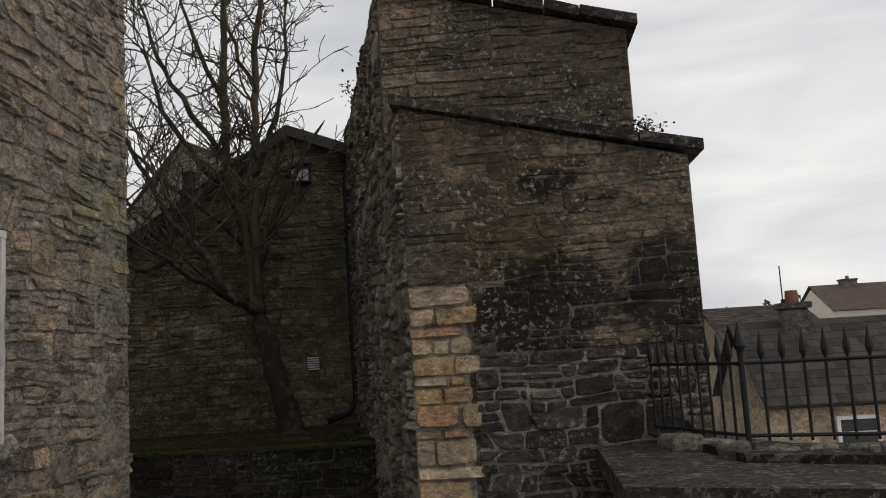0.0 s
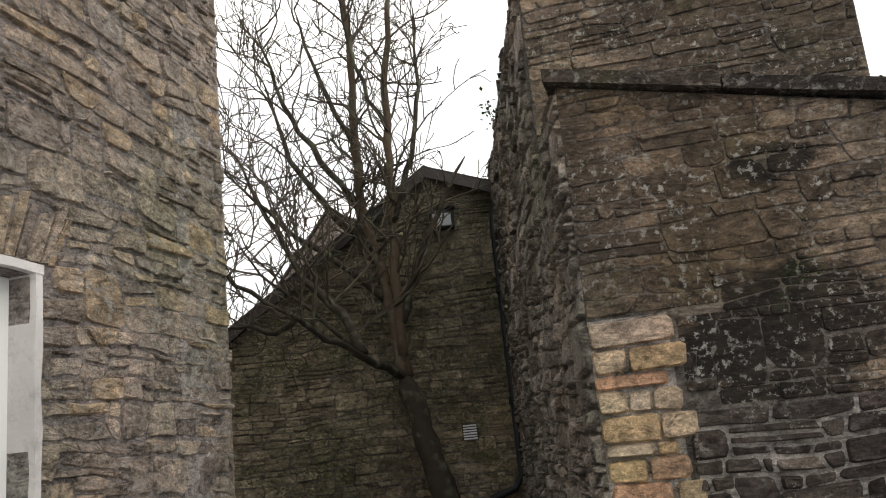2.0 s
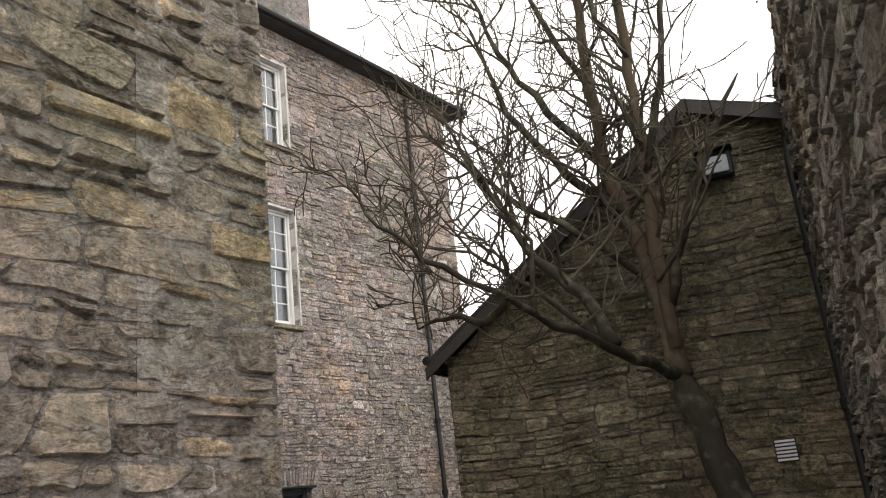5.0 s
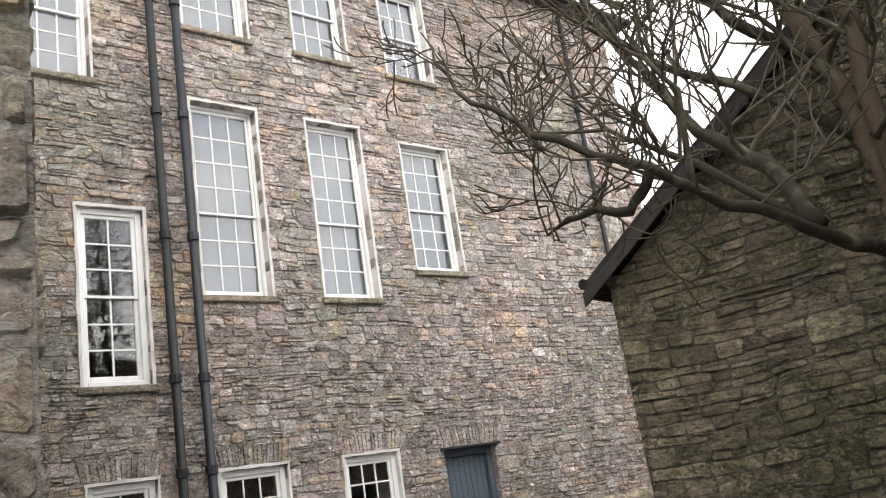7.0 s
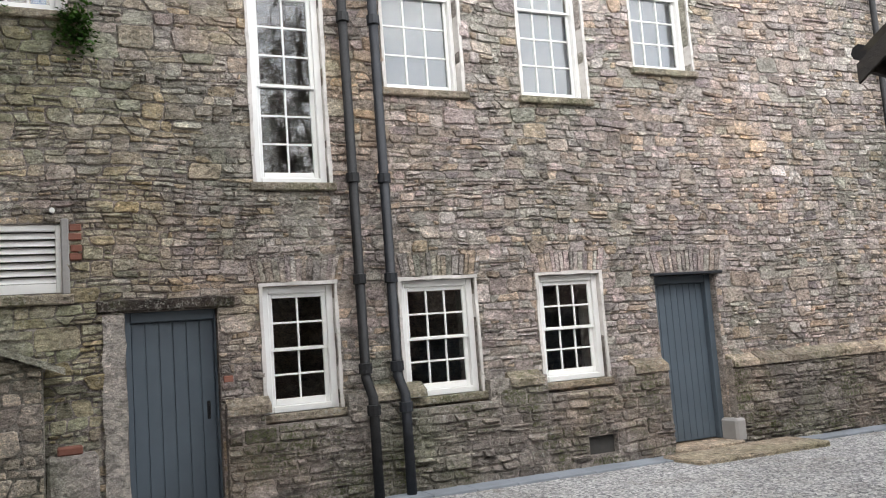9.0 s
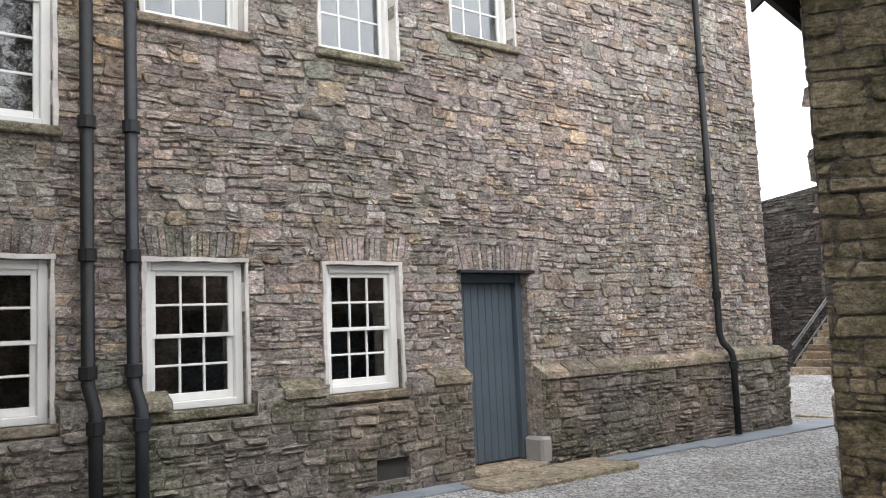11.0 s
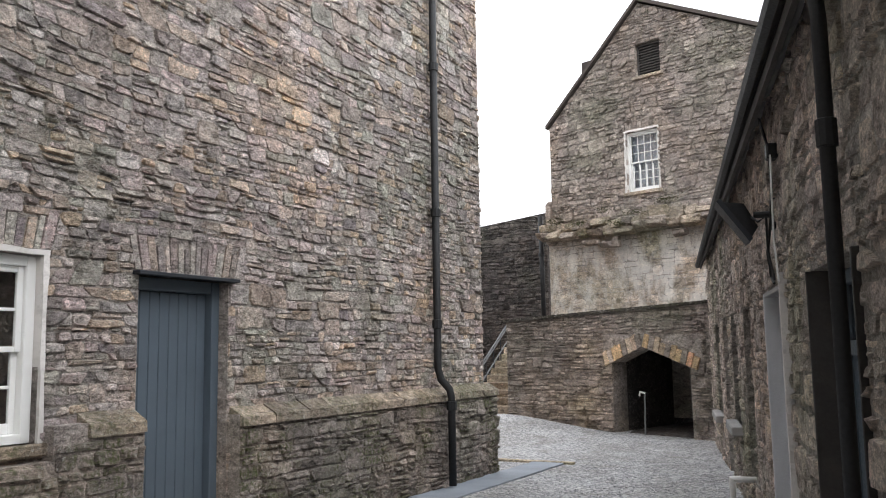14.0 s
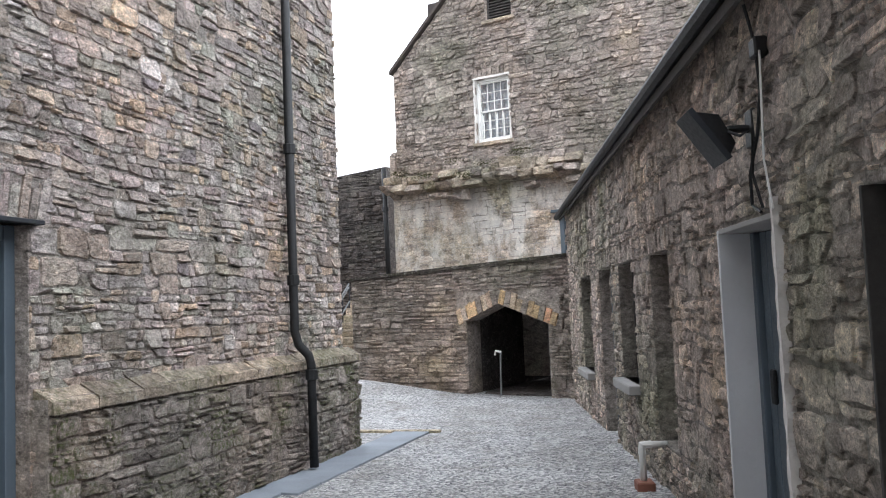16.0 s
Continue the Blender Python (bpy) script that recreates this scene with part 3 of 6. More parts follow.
# ---- windows and doors ----
def sash_window(name, m, w, h, cols, rows_up, rows_low, label, recess=0.1, split=0.5, blind=False, sill=True, sill_mat=None, blind_mat=None, bar=0.022, stile=0.06, surround=True, dark=True):
    """A sash window in an opening w by h; its frame m stands at the opening's lower left corner on the wall's face."""
    r = tagged(root(name, m), label, "window", kind="structure")
    f = 0.05 if blind else 0.075
    y0 = recess
    box = Geo()
    box.box(0, f, y0, y0 + 0.12, 0, h, 0.006).box(w - f, w, y0, y0 + 0.12, 0, h, 0.006)
    box.box(f, w - f, y0, y0 + 0.12, h - f, h, 0.006).box(f, w - f, y0 - 0.01, y0 + 0.12, 0, f * 0.9, 0.006)
    part("window_frame", box, WHITE, r)
    mid = f * 0.9 + (h - 1.9 * f) * (1 - split)
    for what, z0, z1, rows, y in (("upper_sash", mid - 0.02, h - f, rows_up, y0 + 0.03), ("lower_sash", f * 0.9, mid + 0.02, rows_low, y0 + 0.065)):
        a, b = f, w - f
        s = Geo()
        st = stile * (0.6 if blind else 0.75)
        s.box(a, a + st, y, y + 0.032, z0, z1, 0.004).box(b - st, b, y, y + 0.032, z0, z1, 0.004)
        s.box(a + st, b - st, y, y + 0.032, z1 - (0.045 if what == "upper_sash" else 0.035), z1, 0.004)
        s.box(a + st, b - st, y, y + 0.032, z0, z0 + (0.035 if what == "upper_sash" else 0.07), 0.004)
        sash = part(what, s, WHITE, r)
        ia, ib = a + st, b - st
        iz0, iz1 = z0 + (0.035 if what == "upper_sash" else 0.07), z1 - (0.045 if what == "upper_sash" else 0.035)
        for i in range(1, cols):
            u = ia + (ib - ia) * i / cols
            part("glazing_bar", Geo().box(u - bar / 2, u + bar / 2, y + 0.004, y + 0.028, iz0, iz1, 0.003), WHITE, sash)
        for i in range(1, rows):
            z = iz0 + (iz1 - iz0) * i / rows
            part("glazing_bar", Geo().box(ia, ib, y + 0.006, y + 0.026, z - bar / 2, z + bar / 2, 0.003), WHITE, sash)
        for i in range(cols):
            for k in range(rows):
                pane = part("pane", Geo().box(ia + (ib - ia) * i / cols, ia + (ib - ia) * (i + 1) / cols, y + 0.014, y + 0.017, iz0 + (iz1 - iz0) * k / rows, iz0 + (iz1 - iz0) * (k + 1) / rows), GLASS, sash)
                pane.visible_shadow = False
    if blind:
        # A drawn blind; in the castle window, a sheet imitating reflected sky.
        part("blind", Geo().box(f, w - f, y0 + 0.15, y0 + 0.155, 0.05, h - 0.04), blind_mat or BLIND, r, "pale sheet behind the panes, for blind and sky reflection alike")
    if sill:
        part("window_sill", Geo().box(-0.07, w + 0.07, -0.07, 0.16, -0.085, 0.0, 0.012), sill_mat or LEDGE_STONE, r, "mossy stone sill")
    if surround:
        rng = random.Random(hash_of(name))
        g = Geo()
        ragged_band(g, rng, -0.035, 0.0, 0.0, h + 0.02, -0.03, y0 + 0.02, along_u=False)
        ragged_band(g, rng, w, w + 0.035, 0.0, h + 0.02, -0.03, y0 + 0.02, along_u=False)
        ragged_band(g, rng, -0.04, w + 0.04, h, h + 0.04, -0.034, y0 + 0.02)
        part("limewashed_surround", g, CREAM, r, "flaking pale render round the window")
    return r


def hash_of(text):
    return sum((i + 1) * ord(c) for i, c in enumerate(text))


def voussoirs(parent, material, seed, u0, u1, v, h=0.26, lean=0.25, width=(0.045, 0.09)):
    """Upright thin stones set over an opening as a flat arch."""
    rng = random.Random(seed)
    u, mid = u0, (u0 + u1) / 2
    while u < u1:
        w = rng.uniform(*width)
        k = (u + w / 2 - mid) / max(u1 - u0, 0.1) * lean * 2
        t = h * rng.uniform(0.75, 1.1)
        d = rng.uniform(0.01, 0.026)
        g = Geo()
        g.prism([(u + 0.004, v), (u + w - 0.004, v + rng.uniform(-0.01, 0.01)), (u + w - 0.006 + k * t, v + t), (u + 0.006 + k * t, v + t * rng.uniform(0.94, 1.0))], -d, 0.02)
        part("arch_stone", g, material, parent)
        u += w


def plank_door(name, m, w, h, planks, label, recess=0.16, frame_right=0.09, handle_at=0.08, hinge=True):
    r = tagged(root(name, m), label, "door", kind="structure")
    fr = Geo()
    fr.box(0, 0.06, recess - 0.03, recess + 0.1, 0, h, 0.005).box(w - frame_right, w, recess - 0.06, recess + 0.1, 0, h, 0.005)
    fr.box(0.06, w - frame_right, recess - 0.05, recess + 0.1, h - 0.1, h, 0.005)
    part("door_frame", fr, BLUE, r)
    leaf = part("door_leaf", Geo().box(0.06, w - frame_right, recess + 0.03, recess + 0.07, 0.01, h - 0.1), BLUE, r)
    a, b = 0.064, w - frame_right - 0.004
    pw = (b - a) / planks
    one = Geo().box(0.0025, pw - 0.0025, recess + 0.012, recess + 0.034, 0.015, h - 0.105, 0.005).mesh("plank", BLUE)
    for i in range(planks):
        p = new("plank", one)
        p.parent = leaf
        p.location = (a + i * pw, 0, 0)
    hd = Geo().box(handle_at, handle_at + 0.035, recess, recess + 0.014, 0.98, 1.16, 0.006)
    hd.tube([(handle_at + 0.017, recess - 0.0, 1.13), (handle_at + 0.017, recess - 0.045, 1.11), (handle_at + 0.017, recess - 0.045, 1.02), (handle_at + 0.017, recess, 1.0)], 0.008, 6)
    part("door_handle", hd, IRON, r, "black iron pull handle")
    return r


def downpipe(name, pts, radius, label, joints=(), material=None, brackets=True, boot=None):
    r = tagged(root(name, Matrix.Translation(pts[-1])), label, "drainpipe")
    o = Vector(pts[-1])
    p = [Vector(q) - o for q in pts]
    part("pipe", Geo().tube(p, radius, 10), material or IRON, r, smooth=True)
    for z in joints:
        for a, b in zip(p, p[1:]):
            if min(a.z, b.z) <= z - o.z <= max(a.z, b.z) and abs(a.z - b.z) > 0.2:
                q = a.lerp(b, (z - o.z - a.z) / (b.z - a.z))
                g = Geo().tube([q + Vector((0, 0, -0.055)), q + Vector((0, 0, -0.05)), q + Vector((0, 0, 0.05)), q + Vector((0, 0, 0.055))], [radius * 1.05, radius * 1.35, radius * 1.35, radius * 1.05], 10)
                part("collar", g, material or IRON, r, smooth=False)
                break
    return r

# ---- ground ----
def ground_z(x, y):
    s = -0.6 * x + 0.8 * y
    z = float(np.interp(s, [-3, 0, 4.8, 6.7, 9.1, 14, 22.5, 30, 40], [0.4, 0.33, 0.21, 0.1, 0.0, -0.01, -0.13, -0.22, -0.3]))
    z += 0.38 * math.exp(-((x + 14.2) ** 2 + (y - 26.2) ** 2) / 5.0)
    if y > 4.6:
        z -= 4.0 * min(1.0, max(0.0, (x - 1.6) / 2.5))
    if x > 3 or y > 45 or x < -30:
        z = min(z, -3.6)
    return z


def sheet(xs, ys):
    g = Geo()
    g.v = [(x, y, ground_z(x, y) + (0.012 * noise.noise((x * 1.3, y * 1.3, 0)) if -16 < x < 2 and -2 < y < 32 else 0)) for y in ys for x in xs]
    n = len(xs)
    g.f = [(i * n + k, i * n + k + 1, (i + 1) * n + k + 1, (i + 1) * n + k) for i in range(len(ys) - 1) for k in range(n - 1)]
    return g


xs = [-900, -300, -100, -50, -30, -22] + [-18 + 0.5 * i for i in range(45)] + [5, 7, 10, 20, 60, 200, 900]
ys = [-900, -200, -60, -20, -8] + [-4 + 0.5 * i for i in range(82)] + [40, 46, 60, 100, 300, 1500]
ground = tagged(new("ground", sheet(xs, ys).mesh("ground", GRAVEL, True)), "grey gravel yard between old stone buildings", "ground", kind="structure")

# ---- long three-storey house front ----
FX, FY = -11.18, 5.4
FM = line_frame(FX, FY, 0, 1)
WINDOWS = [  # y0, y1, z0, z1, columns, rows above, rows below, blind
    (8.43, 9.20, 0.97, 2.27, 2, 2, 2, False), (9.96, 10.87, 0.98, 2.27, 3, 2, 2, False), (11.72, 12.60, 0.99, 2.26, 3, 2, 2, False),
    (8.43, 9.22, 3.36, 5.54, 2, 3, 3, False), (9.96, 10.92, 4.46, 7.20, 3, 4, 3, True), (11.75, 12.68, 4.46, 7.19, 3, 4, 3, True), (13.47, 14.43, 4.93, 7.06, 3, 3, 3, True),
    (7.79, 8.67, 7.26, 9.2, 3, 3, 3, True), (9.96, 10.94, 8.34, 10.0, 3, 2, 2, True), (11.73, 12.67, 8.33, 10.0, 3, 2, 2, True), (13.46, 14.40, 8.3, 10.0, 3, 2, 2, True),
    (5.82, 6.64, 5.03, 7.1, 3, 3, 3, False)]
DOORS = [(7.10, 7.97, 0.0, 2.08), (13.45, 14.45, 0.04, 2.19)]
LOUVRE = (5.89, 6.56, 2.3, 2.95)
HOLES = [(w[0] - FY, w[1] - FY, w[2], w[3], w[3]) for w in WINDOWS] + [(d[0] - FY, d[1] - FY, -1.0, d[3], d[3]) for d in DOORS] + [(LOUVRE[0] - FY, LOUVRE[1] - FY, LOUVRE[2], LOUVRE[3], LOUVRE[3])]
F_END = 19.6 - FY
front = wall("wall_house_front", FM, F_END, -1.0, [(0, 10.7), (F_END, 10.7)], HOLES, 0.5, MORTAR, "tall rubble stone house front with white sash windows")
for k, (y0, y1, z0, z1, c, a, b, blind) in enumerate(WINDOWS):
    low = z0 < 1.5
    sash_window("window_%d" % (k + 1), FM @ Matrix.Translation((y0 - FY, 0, z0)), y1 - y0, z1 - z0, c, a, b,
                "white painted sash window with dark panes in rubble wall" if not blind else "tall white sash window with a pale blind behind it",
                recess=0.05 if low or k in (3,) else 0.11, split=0.5 if a == b else 0.57, blind=blind, surround=True, bar=0.022)
plank_door("door_1", FM @ Matrix.Translation((DOORS[0][0] - FY, 0, 0.0)), 0.87, 2.08, 6, "closed blue-grey plank door in cement surround", frame_right=0.02, handle_at=0.76)
plank_door("door_2", FM @ Matrix.Translation((DOORS[1][0] - FY, 0, 0.04)), 1.0, 2.15, 8, "closed blue-grey vertical plank door below stone lintel", handle_at=0.05)

roof = root("house_roof", Matrix.Translation((FX, FY, 10.7)))
tagged(roof, "slate roof with overhanging dark eaves above the house front", "roof", kind="structure")
part("eaves", Geo().box(-0.35, 0.32, -0.6, F_END + 0.6, 0.0, 0.1, 0.02), TIMBER, roof)
part("gutter", Geo().tube([(0.36, -0.6, 0.07), (0.36, F_END + 0.6, 0.07)], 0.06, 8), IRON, roof)
part("slates", Geo().prism([(-9.4, 0.1), (0.35, 0.1), (-4.5, 3.2)], -0.7, F_END + 0.7), SLATE, roof)
chimney = tagged(root("chimney", Matrix.Translation((-13.2, 15.6, 11.0))), "broad rubble stone chimney stack on the slate roof", "chimney")
part("stack", Geo().box(-0.6, 0.6, -1.2, 1.2, 0.0, 3.6, 0.03), FACADE_STONE, chimney)
part("cap", Geo().box(-0.68, 0.68, -1.28, 1.28, 3.6, 3.75, 0.02), COPE_STONE, chimney)
wall("wall_house_end", line_frame(FX, 19.6, -1, 0), 9.0, -1.0, [(0, 10.7), (9, 10.7)], [], 0.5, FACADE_STONE, "plain rubble end wall of the tall house")
wall("wall_house_south", line_frame(FX - 9, FY, 1, 0), 9.0, -1.0, [(0, 10.7), (9, 10.7)], [], 0.5, FACADE_STONE, "plain rubble south wall of the tall house")
wall("wall_house_back", line_frame(FX - 9, 19.6, 0, -1), 14.2, -1.0, [(0, 10.7), (14.2, 10.7)], [], 0.5, FACADE_STONE, "plain rubble back wall of the tall house")

# ---- near house beside the path ----
AX, AY = -2.67, -3.0
AM = line_frame(AX, AY, 0, 1)
A_END = 5.77 - AY
AW = (3.25, 4.23, 1.55, 2.62)
house_wall = wall("wall_near_house", AM, A_END, -0.5, [(0, 7.5), (A_END, 7.5)], [(AW[0] - AY, AW[1] - AY, AW[2], AW[3], AW[3])], 0.5, MORTAR, "rough rubble wall of the near house")
sash_window("window_13", AM @ Matrix.Translation((AW[0] - AY, 0, AW[2])), AW[1] - AW[0], AW[3] - AW[2], 3, 2, 2, "white sash window under a stone soldier arch", recess=0.09)
NM = line_frame(AX, 5.77, -1, -0.0106)
N_LEN = AX - FX
side_door = (4.5, 5.4, 0.0, 2.55)
north_wall = wall("wall_near_house_side", NM, N_LEN, -0.5, [(0, 7.5), (N_LEN, 7.5)], [(side_door[0], side_door[1], -0.5, side_door[3], side_door[3])], 0.5, MORTAR, "rubble side wall of the near house")
near_roof = tagged(root("near_house_roof", Matrix.Translation((AX, 5.68, 7.5))), "slate roof of the near house", "roof", kind="structure")
part("slates", Geo().prism([(-8.3, 0.0), (0.1, 0.0), (-4.2, 2.5)], -8.6, 0.1), SLATE, near_roof)
wall("wall_near_house_back", line_frame(FX + 0.1, AY, 1, 0), AX - FX - 0.1, -0.5, [(0, 7.5), (8.5, 7.5)], [], 0.5, HOUSE_STONE, "plain rubble back wall of the near house")

# ---- two-tier buttress tower ----
BS = -0.247
def left_x(y):
    return -0.7 + BS * (y - 5.93)


BM = line_frame(-0.7, 5.93, 1, 0)
tower_low = wall("wall_tower_front", BM, 2.02, -0.6, [(0, 3.66), (2.02, 3.16)], [], 1.0, MORTAR_DARK, "dark weathered rubble buttress with ochre corner stones")
UM = line_frame(left_x(6.97), 6.97, 1, 0)
U_LEN = 1.14 - left_x(6.97)
tower_up = wall("wall_tower_upper", UM, U_LEN, 2.8, [(0, 5.08), (U_LEN, 4.5)], [], 0.9, MORTAR_DARK, "dark weathered rubble upper stage of the buttress")
L_LEN = math.hypot(12.9 - 5.93, BS * (12.9 - 5.93))
LM = line_frame(left_x(12.9), 12.9, -BS, -1)
K = math.hypot(1, BS)
L_PROFILE = [(0, 5.22), (L_LEN - (6.97 - 5.93) * K, 5.08), (L_LEN - (6.97 - 5.93) * K + 0.001, 3.66), (L_LEN, 3.66)]
tower_side = wall("wall_tower_side", LM, L_LEN, -0.4, L_PROFILE, [], 0.8, MORTAR_DARK, "long rubble flank of the buttress tower")
wall("wall_tower_east", line_frame(1.32, 5.95, 0, 1), 8.0, -4.5, [(0, 3.1), (8, 3.1)], [], 0.5, TOWER_STONE, "rubble east flank of the buttress tower")
wall("wall_tower_upper_east", line_frame(1.12, 7.0, 0, 1), 6.9, 2.8, [(0, 4.4), (6.9, 4.4)], [], 0.5, TOWER_STONE, "rubble east flank of the upper stage")
wall("wall_tower_back", line_frame(1.3, 13.9, -1, 0), 3.9, -0.5, [(0, 4.4), (3.9, 5.2)], [], 0.5, TOWER_STONE, "rubble back of the buttress tower")


def sloped_slabs(name, m, u0, u1, z0, z1, y0, y1, thick, cuts, label):
    """Coping slabs laid along a sloping wall head."""
    r = tagged(root(name, m), label, "coping", kind="structure")
    rng = random.Random(hash_of(name))
    marks = [u0] + [u0 + (u1 - u0) * c for c in cuts] + [u1]
    for a, b in zip(marks, marks[1:]):
        za, zb = (z0 + (z1 - z0) * (q - u0) / (u1 - u0) + rng.uniform(-0.006, 0.012) for q in (a, b))
        b -= 0.012
        g = Geo()
        g.prism([(a, za), (b, zb), (b, zb + thick), (a, za + thick)], y0 + rng.uniform(-0.02, 0.02), y1)
        part("coping_slab", g, COPE_STONE, r)
    return r


sloped_slabs("tower_lower_coping", BM, -0.06, 2.13, 3.675, 3.17, -0.08, 1.02, 0.075, (0.42, 0.8), "dark sloping stone coping slabs on the lower stage")
sloped_slabs("tower_upper_coping", UM, -0.06, U_LEN + 0.1, 5.1, 4.5, -0.09, 0.9, 0.085, (0.47, 0.66, 0.79), "dark sloping stone coping slabs on the upper stage")
part_roof = Geo().add([(-0.9, 6.98, 5.06), (1.1, 6.98, 4.48), (1.1, 13.9, 4.48), (left_x(12.9) - 0.0, 12.9, 5.15)], [(0, 1, 2, 3)])
tagged(new("tower_roof", part_roof.mesh("tower_roof", COPE_STONE)), "dark stone slab roof of the tower", "roof", kind="structure")

# ---- outbuilding with a gable to the tree ----
SS = -0.235
SK = math.hypot(1, SS)
S_LEN = 14.3
SX, SY = -5.85, 11.2
sfx, sfy = SX + SS / SK * S_LEN, SY + S_LEN / SK
SM = line_frame(sfx, sfy, -SS, -1)          # runs from the far end to the near corner
GM = line_frame(SX, SY, 1, -SS)
S_OPEN = [(S_LEN - 4.28, S_LEN - 3.25, -0.4, 1.95, 1.95), (S_LEN - 2.3, S_LEN - 1.15, 0.75, 1.93, 1.93),
          (S_LEN - 12.3, S_LEN - 11.1, 0.55, 1.92, 1.92), (S_LEN - 10.15, S_LEN - 9.1, -0.5, 1.95, 1.95), (S_LEN - 8.5, S_LEN - 7.55, 0.7, 1.94, 1.94), (S_LEN - 6.65, S_LEN - 5.9, 0.3, 1.93, 1.93)]
shed_wall = wall("wall_shed_side", SM, S_LEN, -0.8, [(0, 3.2), (S_LEN, 3.2)], S_OPEN, 0.5, MORTAR, "rough rubble side wall of the low outbuilding")
G_LEN = 4.3
G_PROFILE = [(0, 3.12), (2.86, 5.2), (G_LEN, 4.75)]
# Darker mortar than the side wall's, with the gable's shade in its colour.
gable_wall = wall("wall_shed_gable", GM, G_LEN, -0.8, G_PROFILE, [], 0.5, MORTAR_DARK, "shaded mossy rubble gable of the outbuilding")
shed_roof = tagged(root("shed_roof", GM), "slate roof of the outbuilding with timber bargeboards", "roof", kind="structure")
for a, b, what in (((-0.16, 3.1), (2.86, 5.24), "roof_slope"), ((2.86, 5.24), (4.4, 4.72), "roof_slope")):
    part(what, Geo().prism([a, b, (b[0], b[1] + 0.07), (a[0], a[1] + 0.07)], -0.16, S_LEN + 0.1), SLATE, shed_roof)
for a, b in (((-0.17, 2.99), (2.86, 5.17)), ((2.86, 5.17), (3.75, 4.88))):
    part("bargeboard", Geo().prism([(a[0], a[1] - 0.02), (b[0], b[1] - 0.05), (b[0], b[1] + 0.1), (a[0], a[1] + 0.1)], -0.19, -0.165), TIMBER, shed_roof)
part("gutter", Geo().tube([(-0.16, -0.16, 3.17), (-0.16, S_LEN + 0.1, 3.1)], 0.05, 8), IRON, shed_roof)
part("fascia", Geo().box(-0.13, -0.1, -0.14, S_LEN, 3.03, 3.1), TIMBER, shed_roof)
wall("wall_shed_far_end", line_frame(sfx + 4.3, sfy + 1.0, -1, SS), 4.3, -0.8, [(0, 3.2), (4.3, 3.2)], [], 0.4, SHED_STONE, "plain far end of the outbuilding")
wall("wall_shed_back", line_frame(SX + 4.15, SY + 1.0, SS, 1), S_LEN, -0.8, [(0, 3.2), (S_LEN, 3.2)], [], 0.4, SHED_STONE, "plain back wall of the outbuilding")

# ---- raised bed in front of the gable ----
BED = [(-5.35, 11.25), (-4.35, 9.2), (left_x(9.15) + 0.1, 9.15), (left_x(12.6) + 0.1, 12.2)]
bed = tagged(new("raised_bed", Geo().slab(BED, -0.4, 1.0).mesh("raised_bed", SOIL)), "raised bed of dark soil below the gable", "bed", kind="structure")
bed_wall = wall("wall_bed", line_frame(-4.35, 9.2, left_x(9.15) + 4.35, -0.05), 2.9, -0.4, [(0, 0.98), (2.9, 0.98)], [], 0.3, MORTAR_DARK, "low mossy retaining wall of the raised bed")
wall("wall_bed_end", line_frame(-5.4, 11.2, 1.05, -2.0), 2.26, -0.4, [(0, 0.98), (2.26, 0.98)], [], 0.3, MORTAR_DARK, "mossy end of the raised bed's wall")

# ---- terrace wall with the arched passage ----
TM = line_frame(-13.9, 26.55, 3, -0.78)
T_LEN = 5.6
T_OPEN = [(2.74, 3.47, -0.9, 1.28, 1.6), (3.47, 4.46, -0.9, 1.6, 1.22)]
terrace = wall("wall_terrace", TM, T_LEN, -0.9, [(0, 2.2), (T_LEN, 2.42)], T_OPEN, 0.55, MORTAR, "rubble terrace wall with a dark arched passage")
tm_deck = tagged(root("terrace_deck", TM), "stone terrace floor above the passage", "terrace", kind="structure")
part("deck", Geo().box(0.05, T_LEN + 2, 0.3, 3.4, 1.7, 2.05), FAR_STONE, tm_deck)
part("coping", Geo().prism([(-0.06, 2.2), (T_LEN, 2.42), (T_LEN, 2.48), (-0.06, 2.26)], -0.06, 0.6), COPE_STONE, tm_deck)
passage = tagged(root("passage", TM), "stone passage behind the arch, darkened to stand for its shade", "passage", kind="structure")
# Dark stone lining puts the passage's shade into the colour.
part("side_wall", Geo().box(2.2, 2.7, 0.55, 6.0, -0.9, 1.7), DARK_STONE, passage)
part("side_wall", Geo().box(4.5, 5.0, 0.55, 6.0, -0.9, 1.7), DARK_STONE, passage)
# Dark slab added over the ground to stand for the unlit floor.
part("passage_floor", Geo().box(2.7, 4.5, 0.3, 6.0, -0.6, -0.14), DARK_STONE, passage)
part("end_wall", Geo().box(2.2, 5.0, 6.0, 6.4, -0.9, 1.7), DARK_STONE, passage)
wall("wall_terrace_return", line_frame(-13.9 + 0.95, 30.3, -0.95, -3.75), 3.87, -0.5, [(0, 2.2), (3.87, 2.2)], [], 0.4, FAR_STONE, "end return of the terrace wall")

